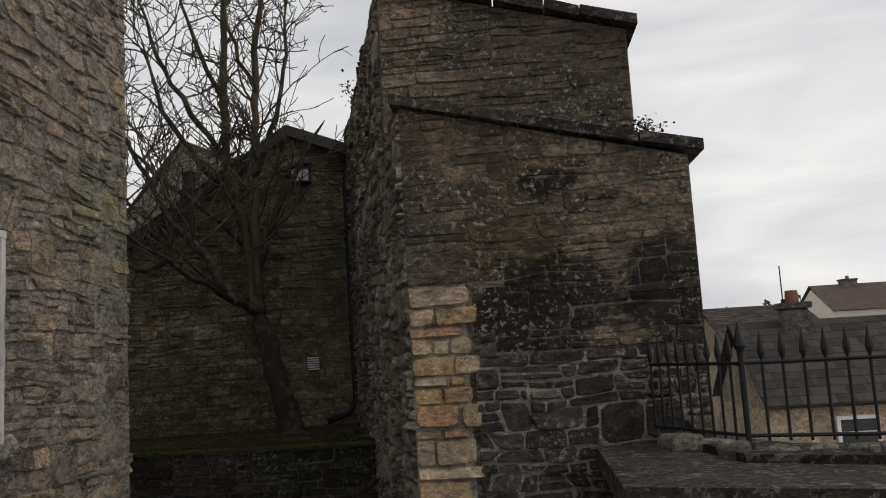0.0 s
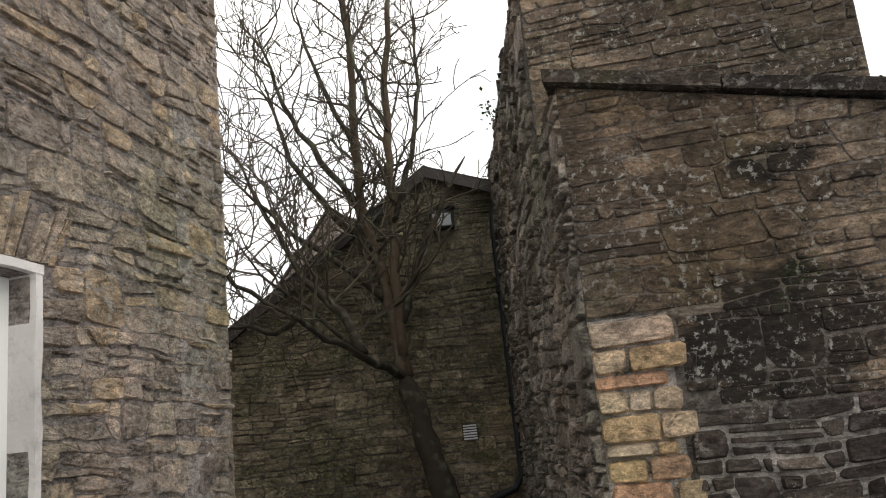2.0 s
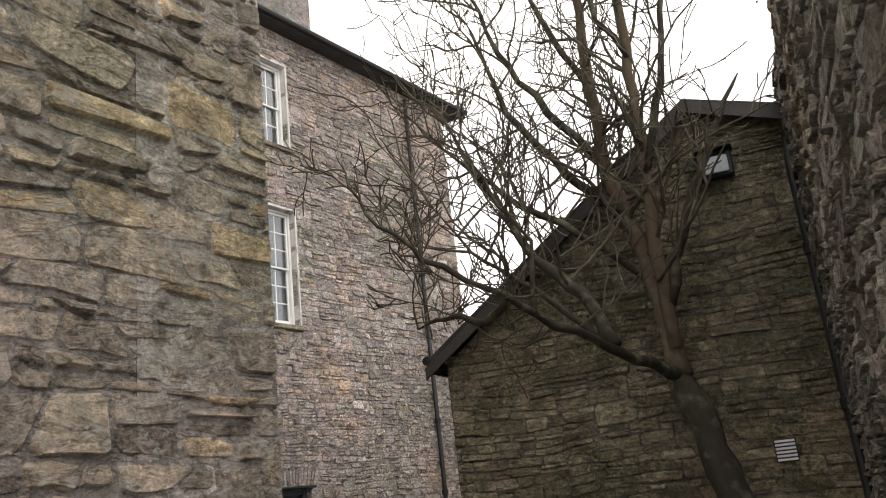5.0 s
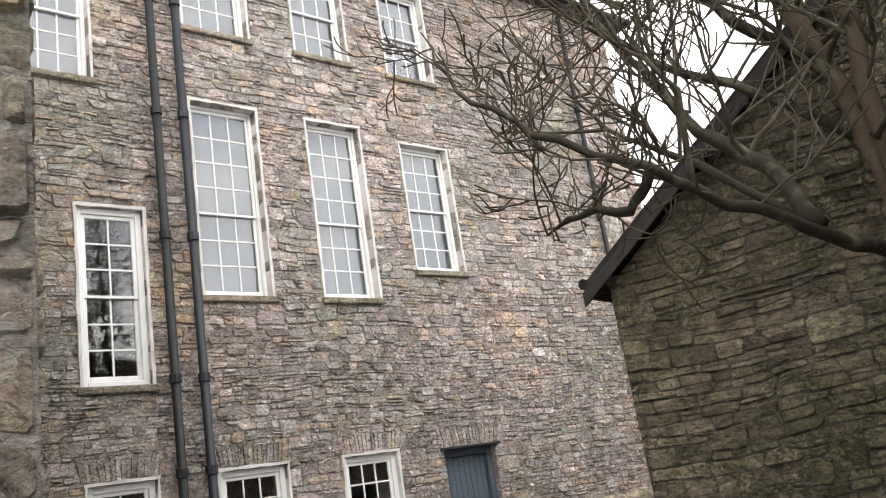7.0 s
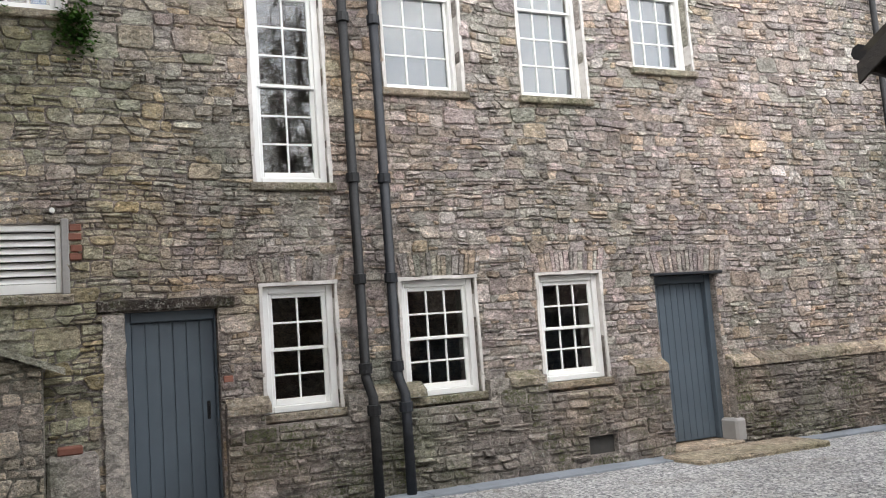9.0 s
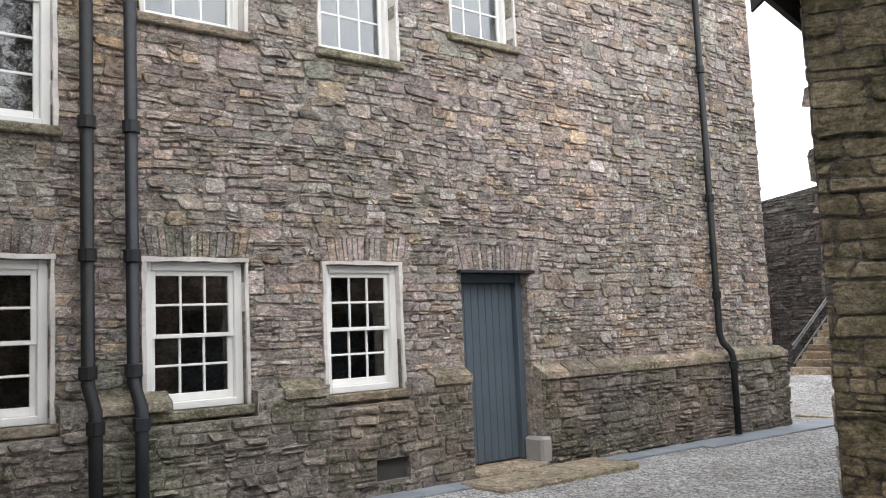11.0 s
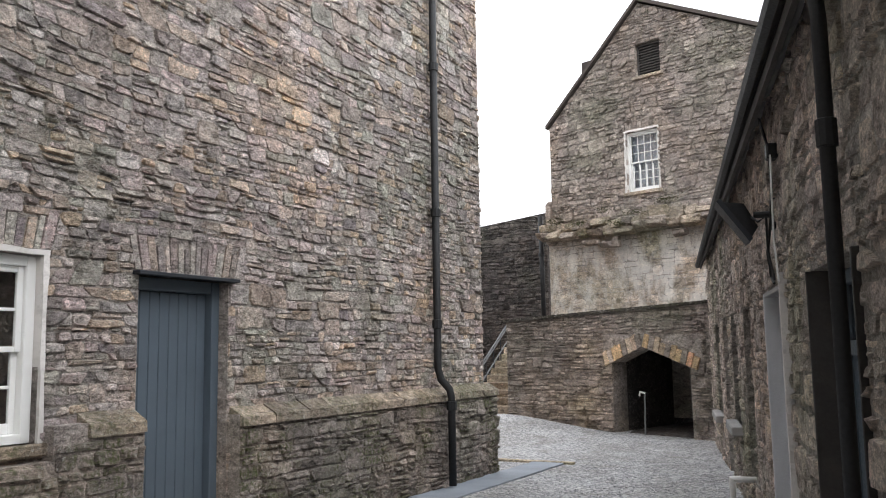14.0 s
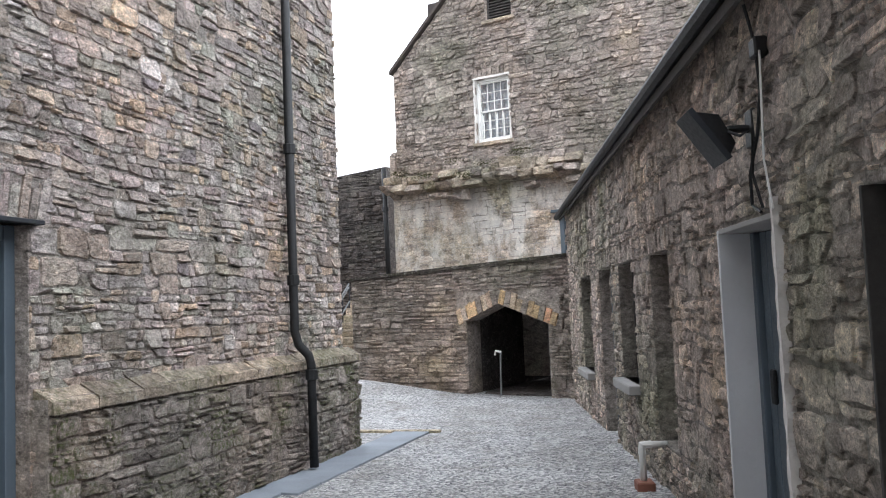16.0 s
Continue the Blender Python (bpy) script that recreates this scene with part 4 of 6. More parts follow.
# ---- gabled castle house above the terrace ----
EM = line_frame(-13.6, 28.9, 3, -0.78)
E_LEN = 7.6
E_PROFILE = [(0, 7.2), (2.69, 9.8), (E_LEN, 7.35)]
EW = (2.2, 3.05, 5.23, 6.68)
EV = (2.56, 3.2, 7.98, 8.78)
ED = (4.0, 4.85, 2.1, 3.5)
castle = wall("wall_castle_gable", EM, E_LEN, 4.3, E_PROFILE, [(EW[0], EW[1], EW[2], EW[3], EW[3]), (EV[0], EV[1], EV[2], EV[3], EV[3])], 0.6, MORTAR, "rubble gable of the castle house above the terrace")
castle_low = wall("wall_castle_base", EM @ Matrix.Translation((-0.3, 0.25, 0)), E_LEN + 0.3, 0.0, [(0, 4.6), (E_LEN + 0.3, 4.6)], [(ED[0] + 0.3, ED[1] + 0.3, ED[2], ED[3], ED[3])], 0.6, MORTAR_PALE, "patchy limewashed lower wall of the castle house")
# No blind here: the pale sheet paints the sky's reflection.
sash_window("window_14", EM @ Matrix.Translation((EW[0], 0, EW[2])), EW[1] - EW[0], EW[3] - EW[2], 4, 3, 3, "white sash window with iron bars in the castle gable", recess=0.08, blind=True, blind_mat=SKY_SHEET, bar=0.016)
er = tagged(root("castle_roof", EM), "slate roof of the castle house", "roof", kind="structure")
for a, b in (((-0.06, 7.2), (2.69, 9.84)), ((2.69, 9.84), (E_LEN + 0.3, 7.22))):
    part("roof_slope", Geo().prism([a, b, (b[0], b[1] + 0.09), (a[0], a[1] + 0.09)], -0.1, 6.5), SLATE, er)
part("dormer_cheek", Geo().box(0.95, 1.25, 0.15, 1.6, 8.1, 8.78), SLATE, er)
wall("wall_castle_west", line_frame(-13.6 + 1.58, 34.97, -1.58, -6.07), 5.6, 0, [(0, 7.1), (5.6, 7.1)], [], 0.5, FAR_STONE, "plain west wall of the castle house")
wall("wall_castle_east", line_frame(-13.6 + 7.36, 28.9 - 1.91, 1.58, 6.07), 6.27, 0, [(0, 7.2), (6.27, 7.2)], [], 0.5, FAR_STONE, "plain east wall of the castle house")

# ---- old curtain wall beyond the stair ----
CM = line_frame(-20.6, 33.6, 1, -0.12)
curtain = wall("wall_curtain", CM, 5.3, -0.5, [(0, 5.3), (5.3, 5.75)], [], 0.8, DARK_STONE, "tall sooty curtain wall of the castle")
wall("wall_curtain_west", line_frame(-20.6, 20.0, 0, 1), 13.8, -0.5, [(0, 5.3), (13.8, 5.3)], [], 0.8, DARK_STONE, "sooty curtain wall closing the yard")

# ---- house front: plinth, pipes and fittings ----
def plinth(name, y0, y1, openings, z_top, singles, seed):
    m = line_frame(FX + 0.13, y0, 0, 1)
    w = wall(name, m, y1 - y0, -0.8, [(0, z_top), (y1 - y0, z_top)], openings, 0.125, MORTAR, "projecting rubble plinth with mossy ledge", "plinth")
    rng = random.Random(seed)
    u = 0.0
    while u < y1 - y0 - 0.05:
        n = min(rng.uniform(0.35, 0.75), y1 - y0 - u)
        mid = u + n / 2
        if not any(o[0] - 0.05 < mid < o[1] + 0.05 and o[4] > z_top - 0.1 for o in openings):
            t = rng.uniform(-0.012, 0.012)
            part("ledge_stone", Geo().add([(u + .006, -0.035 + t, z_top - 0.1), (u + n - .006, -0.035 + t, z_top - 0.1), (u + n - .006, 0.12, z_top - 0.1), (u + .006, 0.12, z_top - 0.1),
                                           (u + .006, -0.03 + t, z_top - 0.02), (u + n - .006, -0.03 + t, z_top - 0.02 + t), (u + n - .006, 0.12, z_top + 0.07 + t), (u + .006, 0.12, z_top + 0.07)],
                                          [(3, 2, 1, 0), (4, 5, 6, 7), (0, 1, 5, 4), (1, 2, 6, 5), (2, 3, 7, 6), (3, 0, 4, 7)]), LEDGE_STONE, w)
        u += n
    return w


WIN_CUTS = [(a - 0.05, b + 0.05) for a, b in ((8.43, 9.20), (9.96, 10.87), (11.72, 12.60))]
P1_OPEN = [(a - 8.0, b - 8.0, 0.87, 1.4, 1.4) for a, b in WIN_CUTS] + [(12.17 - 8.0, 12.58 - 8.0, 0.1, 0.32, 0.32)]
plinth_a = plinth("plinth_1", 8.0, 13.43, P1_OPEN, 1.1, None, 3)
plinth_b = plinth("plinth_2", 14.47, 19.75, [], 1.05, None, 4)
part("vent_recess", Geo().box(4.17, 4.58, 0.09, 0.12, 0.1, 0.32), DARK, plinth_a)

for k, (x, y, top) in enumerate(((FX + 0.2, 9.46, 10.6), (FX + 0.2, 9.82, 10.6))):
    tagged(downpipe("drainpipe", [(x - 0.08, y - 0.02, top), (x - 0.08, y, 1.25), (x + 0.05, y + 0.02, 1.05), (x + 0.05, y + 0.02, -0.03)], 0.055, "black cast-iron drainpipe on the house front",
                    joints=(8.6, 6.9, 5.2, 3.4, 2.3, 1.35, 0.92), material=IRON if k == 0 else IRON_BLUE), group="drainpipes on the house front")
tagged(downpipe("drainpipe", [(FX + 0.12, 18.04, 10.5), (FX + 0.12, 18.06, 1.36), (FX + 0.15, 18.08, 1.22), (FX + 0.24, 18.13, 1.1), (FX + 0.26, 18.14, 1.0), (FX + 0.26, 18.14, -0.06)], 0.048, "slim black drainpipe near the house corner", joints=(8.4, 6.4, 5.2, 3.3, 1.9, 0.9)),
       group="drainpipes on the house front")

inner = tagged(root("window_shelf", FM @ Matrix.Translation((5.87 - FY, 0.3, 5.06))), "pale shelf board behind the upper window", "shelf")
part("board", Geo().box(0, 0.72, 0, 0.18, 0, 0.025, 0.004), WHITE, inner)
BLUE_PLASTIC, PINK_CLAY = plain("blue_plastic", (0.12, 0.25, 0.5), 0.4), plain("pink_ceramic", (0.6, 0.4, 0.36), 0.4)
tub = tagged(root("plastic_tub", FM @ Matrix.Translation((6.42 - FY, 0.39, 5.085))), "blue plastic tub on the shelf behind the window", "tub")
part("tub_body", Geo().tube([(0, 0, 0), (0, 0, 0.005), (0, 0, 0.22), (0, 0, 0.23)], [0.06, 0.065, 0.075, 0.07], 14), BLUE_PLASTIC, tub)
bowl = tagged(root("bowl", FM @ Matrix.Translation((6.2 - FY, 0.39, 5.085))), "pink ceramic bowl on the shelf behind the window", "bowl")
part("bowl_body", Geo().tube([(0, 0, 0), (0, 0, 0.02), (0, 0, 0.08), (0, 0, 0.11)], [0.04, 0.06, 0.09, 0.095], 14), PINK_CLAY, bowl)
louvre = tagged(root("louvre_vent", FM @ Matrix.Translation((LOUVRE[0] - FY, 0, LOUVRE[2]))), "white slatted louvre vent in a cement surround", "vent", kind="structure")
lw, lh = LOUVRE[1] - LOUVRE[0], LOUVRE[3] - LOUVRE[2]
part("frame", Geo().box(0, 0.05, 0.02, 0.1, 0, lh, .004).box(lw - 0.05, lw, 0.02, 0.1, 0, lh, .004).box(0.05, lw - 0.05, 0.02, 0.1, lh - 0.06, lh, .004).box(0.05, lw - 0.05, 0.02, 0.1, 0, 0.09, .004), WHITE, louvre)
part("backing", Geo().box(0.02, lw - 0.02, 0.13, 0.15, 0, lh), DARK, louvre)
for i in range(7):
    z = 0.1 + i * (lh - 0.16) / 7
    part("slat", Geo().add([(0.05, 0.03, z), (lw - 0.05, 0.03, z), (lw - 0.05, 0.09, z + 0.058), (0.05, 0.09, z + 0.058), (0.05, 0.04, z - .006), (lw - 0.05, 0.04, z - .006), (lw - 0.05, 0.1, z + 0.05), (0.05, 0.1, z + 0.05)],
                           [(0, 1, 2, 3), (7, 6, 5, 4), (0, 4, 5, 1), (2, 6, 7, 3), (1, 5, 6, 2), (0, 3, 7, 4)]), WHITE, louvre)
part("surround", Geo().box(-0.06, 0, -0.034, 0.05, -0.02, lh + 0.06, .01).box(lw, lw + 0.07, -0.034, 0.05, -0.02, lh + 0.05, .01), RENDER, louvre)
part("sill", Geo().box(-0.1, lw + 0.1, -0.07, 0.1, -0.11, -0.02, .01), LEDGE_STONE, louvre)

for k, (y, z, w) in enumerate(((6.63, 2.6, 0.11), (6.64, 2.68, 0.1), (6.62, 2.79, 0.12), (6.63, 2.88, 0.11), (8.0, 1.33, 0.1))):
    part("brick", Geo().box(y - FY, y - FY + w, -0.03, 0.01, z, z + 0.068, 0.008), RUST, front, "weathered red brick let into the rubble")
stub = tagged(root("vent_stub", FM @ Matrix.Translation((6.49 - FY, 0, 3.02))), "small white pipe stub in the wall", "pipe")
part("stub_pipe", Geo().tube([(0, 0.02, 0.05), (0, -0.1, 0.05)], 0.025, 8), PVC, stub)
d1 = tagged(root("door_surround", FM @ Matrix.Translation((DOORS[0][0] - FY, 0, 0))), "rough cement jamb and stone lintel round the door", "door surround", kind="structure")
g = Geo()
ragged_band(g, random.Random(5), -0.21, -0.005, -0.4, 2.06, -0.036, 0.15, along_u=False, r=0.014)
part("jamb", g, STAINED_RENDER, d1)
part("lintel", Geo().box(-0.25, 1.05, -0.04, 0.15, 2.085, 2.2, 0.015), COPE_STONE, d1)
d2 = tagged(root("door_step", FM @ Matrix.Translation((DOORS[1][0] - FY, 0, 0))), "pale worn stone step and kerb blocks at the door", "step")
part("threshold", Geo().box(-0.05, 1.0, -0.25, 0.3, -0.12, 0.035, 0.02), PALE_STEP, d2)
part("slab", Geo().box(-0.35, 1.7, -0.95, -0.256, -0.2, 0.0, 0.02), PALE_STEP, d2)
part("kerb_block", Geo().box(0.92, 1.1, -0.2, 0.1, 0.0, 0.3, 0.03), RENDER, d2)
lead = tagged(root("lintel_flashing", FM @ Matrix.Translation((DOORS[1][0] - FY, 0, 2.19))), "thin slate drip over the door", "flashing")
part("drip", Geo().box(-0.06, 1.07, -0.08, 0.1, 0.0, 0.03, 0.004), IRON_BLUE, lead)

channel = tagged(root("drain_channel", Matrix.Translation((FX + 0.13, 9.0, 0))), "blue-grey paved drain strip along the plinth", "drain", kind="structure")
for i in range(24):
    y = i * 0.5 + (0 if i < 9 else 0.0)
    if 4.0 < y < 5.8:
        continue
    z = ground_z(FX + 0.3, 9.0 + y) + 0.012
    part("drain_slab", Geo().box(0.004, 0.34 if y < 8 else 0.5, y, y + 0.485, z - 0.06, z + 0.012, 0.006), PAVING, channel)
part("kerb", Geo().box(-0.7, 0.62, 12.05, 12.17, ground_z(FX, 21) - 0.06, ground_z(FX, 21) + 0.03, 0.01), PALE_STEP, channel)

porch = tagged(root("coal_store", Matrix.Translation((FX + 0.06, 5.72, 0))), "small rubble lean-to with a sloping slab roof", "lean-to")
store_wall = wall("wall_coal_store", line_frame(FX + 0.61, 5.72, 0, 1), 0.66, -0.2, [(0, 1.88), (0.66, 1.6)], [], 0.54, MORTAR, "small rubble wall of the lean-to store")
part("roof_slab", Geo().add([(-0.02, -0.02, 1.9), (0.63, -0.02, 1.9), (0.63, 0.84, 1.54), (-0.02, 0.84, 1.54), (-0.02, -0.02, 1.96), (0.63, -0.02, 1.96), (0.63, 0.84, 1.6), (-0.02, 0.84, 1.6)],
                            [(3, 2, 1, 0), (4, 5, 6, 7), (0, 1, 5, 4), (1, 2, 6, 5), (2, 3, 7, 6), (3, 0, 4, 7)]), STAINED_RENDER, porch)
part("side_block", Geo().box(0, 0.3, 0.67, 1.1, -0.2, 0.82, 0.03), STAINED_RENDER, porch)
part("brick", Geo().box(0.03, 0.26, 0.76, 0.97, 0.823, 0.89, 0.01), RUST, porch)

tagged(downpipe("drainpipe", [(-7.3, 5.80, 7.4), (-7.3, 5.80, 0.0)], 0.062, "thick black cast-iron drainpipe on the side wall", joints=(5.6, 4.1, 2.75, 1.2)), group="drainpipes")
sd = tagged(root("door_3", NM @ Matrix.Translation((side_door[0], 0, 0))), "recessed side doorway with limewashed jamb", "door", kind="structure")
part("jamb_lining", Geo().box(0.87, 0.895, -0.03, 0.4, -0.3, 2.53, 0.004).box(0.005, 0.03, -0.03, 0.4, -0.3, 2.53, 0.004), CREAM, sd)
part("door_leaf", Geo().box(0.03, 0.87, 0.33, 0.38, -0.3, 2.55), BLUE, sd)


def leaf_cluster(name, centre, spread, count, size, seed, label, category="plant", stems=True, material=None):
    """Many small leaves on thin stems, loose and uneven."""
    rng = random.Random(seed)
    r = tagged(root(name, Matrix.Translation(centre)), label, category)
    lg, sg = Geo(), Geo()
    for i in range(count):
        p = Vector([rng.gauss(0, 0.45) * s for s in spread])
        a, t = rng.uniform(0, 6.3), rng.uniform(-0.9, 0.9)
        s = size * rng.uniform(0.6, 1.3)
        d = Vector((math.cos(a) * math.cos(t), math.sin(a) * math.cos(t), math.sin(t)))
        e = d.cross(Vector((0.2, 0.3, 1))).normalized()
        n = d.cross(e)
        lg.add([p, p + d * s * 0.5 + e * s * 0.4 + n * s * 0.06, p + d * s, p + d * s * 0.5 - e * s * 0.4 + n * s * 0.06], [(0, 1, 2, 3)])
        if stems and i % 5 == 0:
            sg.tube([(0, 0, -spread[2] * 0.3), p * 0.5 + Vector((0, 0, 0.02)), p], [size * 0.1, size * 0.07, size * 0.04], 4)
    tagged(part("leaves", lg, material or LEAF, r), kind="stuff")
    if sg.v:
        tagged(part("stem_growth", sg, TWIG, r), kind="stuff")
    return r


leaf_cluster("ivy", (FX + 0.1, 6.74, 4.86), (0.07, 0.16, 0.24), 900, 0.05, 8, "green ivy hanging beside the window sill")
leaf_cluster("ivy", (FX + 0.08, 5.98, 4.99), (0.06, 0.16, 0.05), 240, 0.035, 9, "small green ivy on the window sill", stems=False)
leaf_cluster("wall_fern", (left_x(9.6) - 0.1, 9.6, 5.05), (0.16, 0.2, 0.16), 30, 0.04, 10, "wispy weed growing from the wall head")
leaf_cluster("wall_fern", (1.22, 6.9, 3.62), (0.16, 0.1, 0.1), 80, 0.035, 11, "wispy weed growing on the coping")
leaf_cluster("wall_moss", (0.35, 5.9, 2.47), (0.16, 0.03, 0.05), 70, 0.015, 12, "green moss tuft in the tower wall", stems=False)
leaf_cluster("wall_moss", (0.2, 6.9, 4.05), (0.16, 0.03, 0.04), 40, 0.015, 13, "green moss tuft in the tower wall", stems=False)
leaf_cluster("bed_weeds", (-1.85, 9.9, 1.03), (0.3, 0.16, 0.05), 180, 0.04, 14, "low yellow-green weeds at the bed's edge", stems=False)

# ---- parapet, railing and the town behind ----
parapet = tagged(root("parapet", Matrix.Identity(4)), "low stone parapet with broad mossy coping", "parapet", kind="structure")
part("wall_body", Geo().slab([(0.62, 5.9), (0.58, 4.25), (2.9, 3.4), (3.2, 4.5), (1.6, 5.2), (1.3, 5.9)], -4.2, 1.06), TOWER_STONE, parapet)
part("coping", Geo().slab([(0.52, 5.9), (0.48, 4.15), (2.9, 3.3), (3.0, 3.9), (1.2, 4.75), (1.0, 5.9)], 1.064, 1.2), COPE_STONE, parapet)
part("coping_block", Geo().slab([(1.02, 5.9), (1.22, 4.8), (3.0, 3.95), (3.2, 4.5), (1.6, 5.2), (1.3, 5.9)], 1.064, 1.24), COPE_STONE, parapet)
rng = random.Random(19)
for i in range(15):
    f = i / 14
    x, y = (0.98 + 0.3 * f * 2, 5.8 - 0.85 * f * 2) if f < 0.5 else (1.28 + (f - 0.5) * 2.6, 4.98 - (f - 0.5) * 1.1)
    m = pose(x + rng.uniform(-0.06, 0.06), y + rng.uniform(-0.08, 0.08), 1.215, rng.uniform(-8, 8), rng.uniform(-8, 8), rng.uniform(0, 180))
    part("rubble_cap", Geo().box(-rng.uniform(0.06, 0.13), rng.uniform(0.06, 0.13), -0.06, 0.06, -0.03, rng.uniform(0.04, 0.085), 0.02), PLINTH_STONE if i % 3 else LEDGE_STONE, parapet, at=m)
rail = tagged(root("railing", Matrix.Translation((1.31, 5.05, 1.24))), "black wrought-iron railing with spear tops on the parapet", "railing")
RP = [Vector((0.93, 5.9, 0)), Vector((1.31, 5.05, 0)), Vector((2.05, 4.8, 0)), Vector((2.95, 4.4, 0))]
o = Vector((1.31, 5.05, 1.24))
for z, rr in ((1.31, 0.012), (1.72, 0.012)):
    part("rail", Geo().tube([p + Vector((0, 0, z)) - o for p in RP], rr, 6), IRON, rail)
bar_geo = Geo().tube([(0, 0, 1.28), (0, 0, 1.76)], 0.009, 6)
bar_geo.tube([(0, 0, 1.74), (0, 0, 1.775), (0, 0, 1.80), (0, 0, 1.9)], [0.01, 0.021, 0.019, 0.002], 6)
bar_mesh = bar_geo.mesh("bar", IRON)
for a, b in zip(RP, RP[1:]):
    n = max(2, round((b - a).length / 0.105))
    for i in range(n):
        q = a.lerp(b, i / n)
        bb = new("bar", bar_mesh)
        bb.parent, bb.location = rail, (q.x - o.x, q.y - o.y, -o.z)
post_geo = Geo().tube([(0, 0, -0.02), (0, 0, 0.03), (0, 0, 0.035), (0, 0, 0.56)], [0.035, 0.035, 0.018, 0.018], 8).tube([(0, 0, 0.54), (0, 0, 0.58), (0, 0, 0.61), (0, 0, 0.72)], [0.018, 0.036, 0.03, 0.003], 8)
part("post", post_geo, IRON, rail)


def slate_rows(g, x0, x1, y0, z0, y1, z1, row=0.2, piece=0.3, seed=1):
    """Overlapping slates in rows up a slope."""
    rng = random.Random(seed)
    n = max(1, int(math.hypot(y1 - y0, z1 - z0) / row))
    for i in range(n):
        f0, f1 = i / n, (i + 1.25) / n
        x = x0 - rng.uniform(0, piece)
        while x < x1:
            a, b = max(x, x0), min(x + piece - 0.008, x1)
            if b - a > 0.03:
                t = rng.uniform(0.014, 0.026)
                ya, yb, za, zb = y0 + f0 * (y1 - y0), y0 + min(1, f1) * (y1 - y0), z0 + f0 * (z1 - z0), z0 + min(1, f1) * (z1 - z0)
                g.add([(a, ya, za), (b, ya, za), (b, yb, zb), (a, yb, zb), (a, ya, za + t), (b, ya, za + t), (b, yb, zb + 0.004), (a, yb, zb + 0.004)],
                      [(4, 5, 6, 7), (0, 1, 5, 4), (1, 2, 6, 5), (3, 0, 4, 7)])
            x += piece


BROWN_TILE = plain("brown_roof_tile", (0.09, 0.06, 0.05), 0.9, vary=0.3)
CREAM_WALL = plain("cream_rendered_wall", (0.55, 0.5, 0.42), 0.9, vary=0.1)


def town_house(name, x0, x1, y0, y1, base, eave, ridge, wall_mat, roof_mat, label, windows=(), chimneys=(), gable_x=False, rows=True, turn=0):
    r = tagged(root(name, pose(x0, y0, base, 0, 0, turn)), label, "house")
    w, d, h, t = x1 - x0, y1 - y0, eave - base, ridge - base
    if gable_x:   # ridge runs along y
        part("wall", Geo().prism([(0, 0), (w, 0), (w, h), (w / 2, t - 0.05), (0, h)], 0, d), wall_mat, r)
        for a, b in (((-0.3, h - 0.2), (w / 2, t)), ((w / 2, t), (w + 0.3, h - 0.2))):
            part("roof", Geo().prism([a, b, (b[0], b[1] + 0.15), (a[0], a[1] + 0.15)], -0.2, d + 0.2), roof_mat, r)
    else:
        h -= 0.22
        g = Geo().box(0, w, 0, d, 0, h)
        g.add([(0, 0, h), (0, d, h), (0, d / 2, t - 0.3), (w, 0, h), (w, d, h), (w, d / 2, t - 0.3)], [(0, 2, 1), (3, 4, 5), (0, 3, 5, 2), (1, 2, 5, 4)])
        part("wall", g, wall_mat, r)
        rg = Geo()
        if rows:
            slate_rows(rg, -0.1, w + 0.1, -0.2, h + 0.07, d / 2, t, seed=hash_of(name))
        rg.add([(-0.1, -0.2, h + 0.05), (w + 0.1, -0.2, h + 0.05), (w + 0.1, d / 2, t - 0.01), (-0.1, d / 2, t - 0.01), (w + 0.1, d + 0.2, h + 0.05), (-0.1, d + 0.2, h + 0.05)], [(0, 1, 2, 3), (3, 2, 4, 5)])
        tagged(part("roof", rg, roof_mat, r), kind="stuff")
    for u, z, ww, hh in windows:
        f = part("window", Geo().box(u, u + ww, -0.04, 0.02, z - base, z - base + 0.06).box(u, u + ww, -0.04, 0.02, z - base + hh - 0.06, z - base + hh).box(u, u + 0.06, -0.04, 0.02, z - base + 0.06, z - base + hh - 0.06)
                 .box(u + ww - 0.06, u + ww, -0.04, 0.02, z - base + 0.06, z - base + hh - 0.06).box(u + 0.06, u + ww - 0.06, -0.035, 0.02, z - base + hh * 0.5, z - base + hh * 0.5 + 0.05), WHITE, r)
        part("pane", Geo().box(u + 0.05, u + ww - 0.05, -0.012, -0.006, z - base + 0.05, z - base + hh - 0.05), DARK, f)
    for cx, cy, cw, cz0, cz1 in chimneys:
        c = part("chimney", Geo().box(cx, cx + cw, cy, cy + cw * 0.8, cz0 - base, cz1 - base, 0.02).box(cx - 0.06, cx + cw + 0.06, cy - 0.06, cy + cw * 0.8 + 0.06, cz1 - base, cz1 - base + 0.12, 0.02), DARK_STONE, r)
        part("pot", Geo().tube([(cx + cw / 2, cy + cw * 0.4, cz1 - base + 0.12), (cx + cw / 2, cy + cw * 0.4, cz1 - base + 0.35)], [0.13, 0.11], 10), RUST, c)
    return r


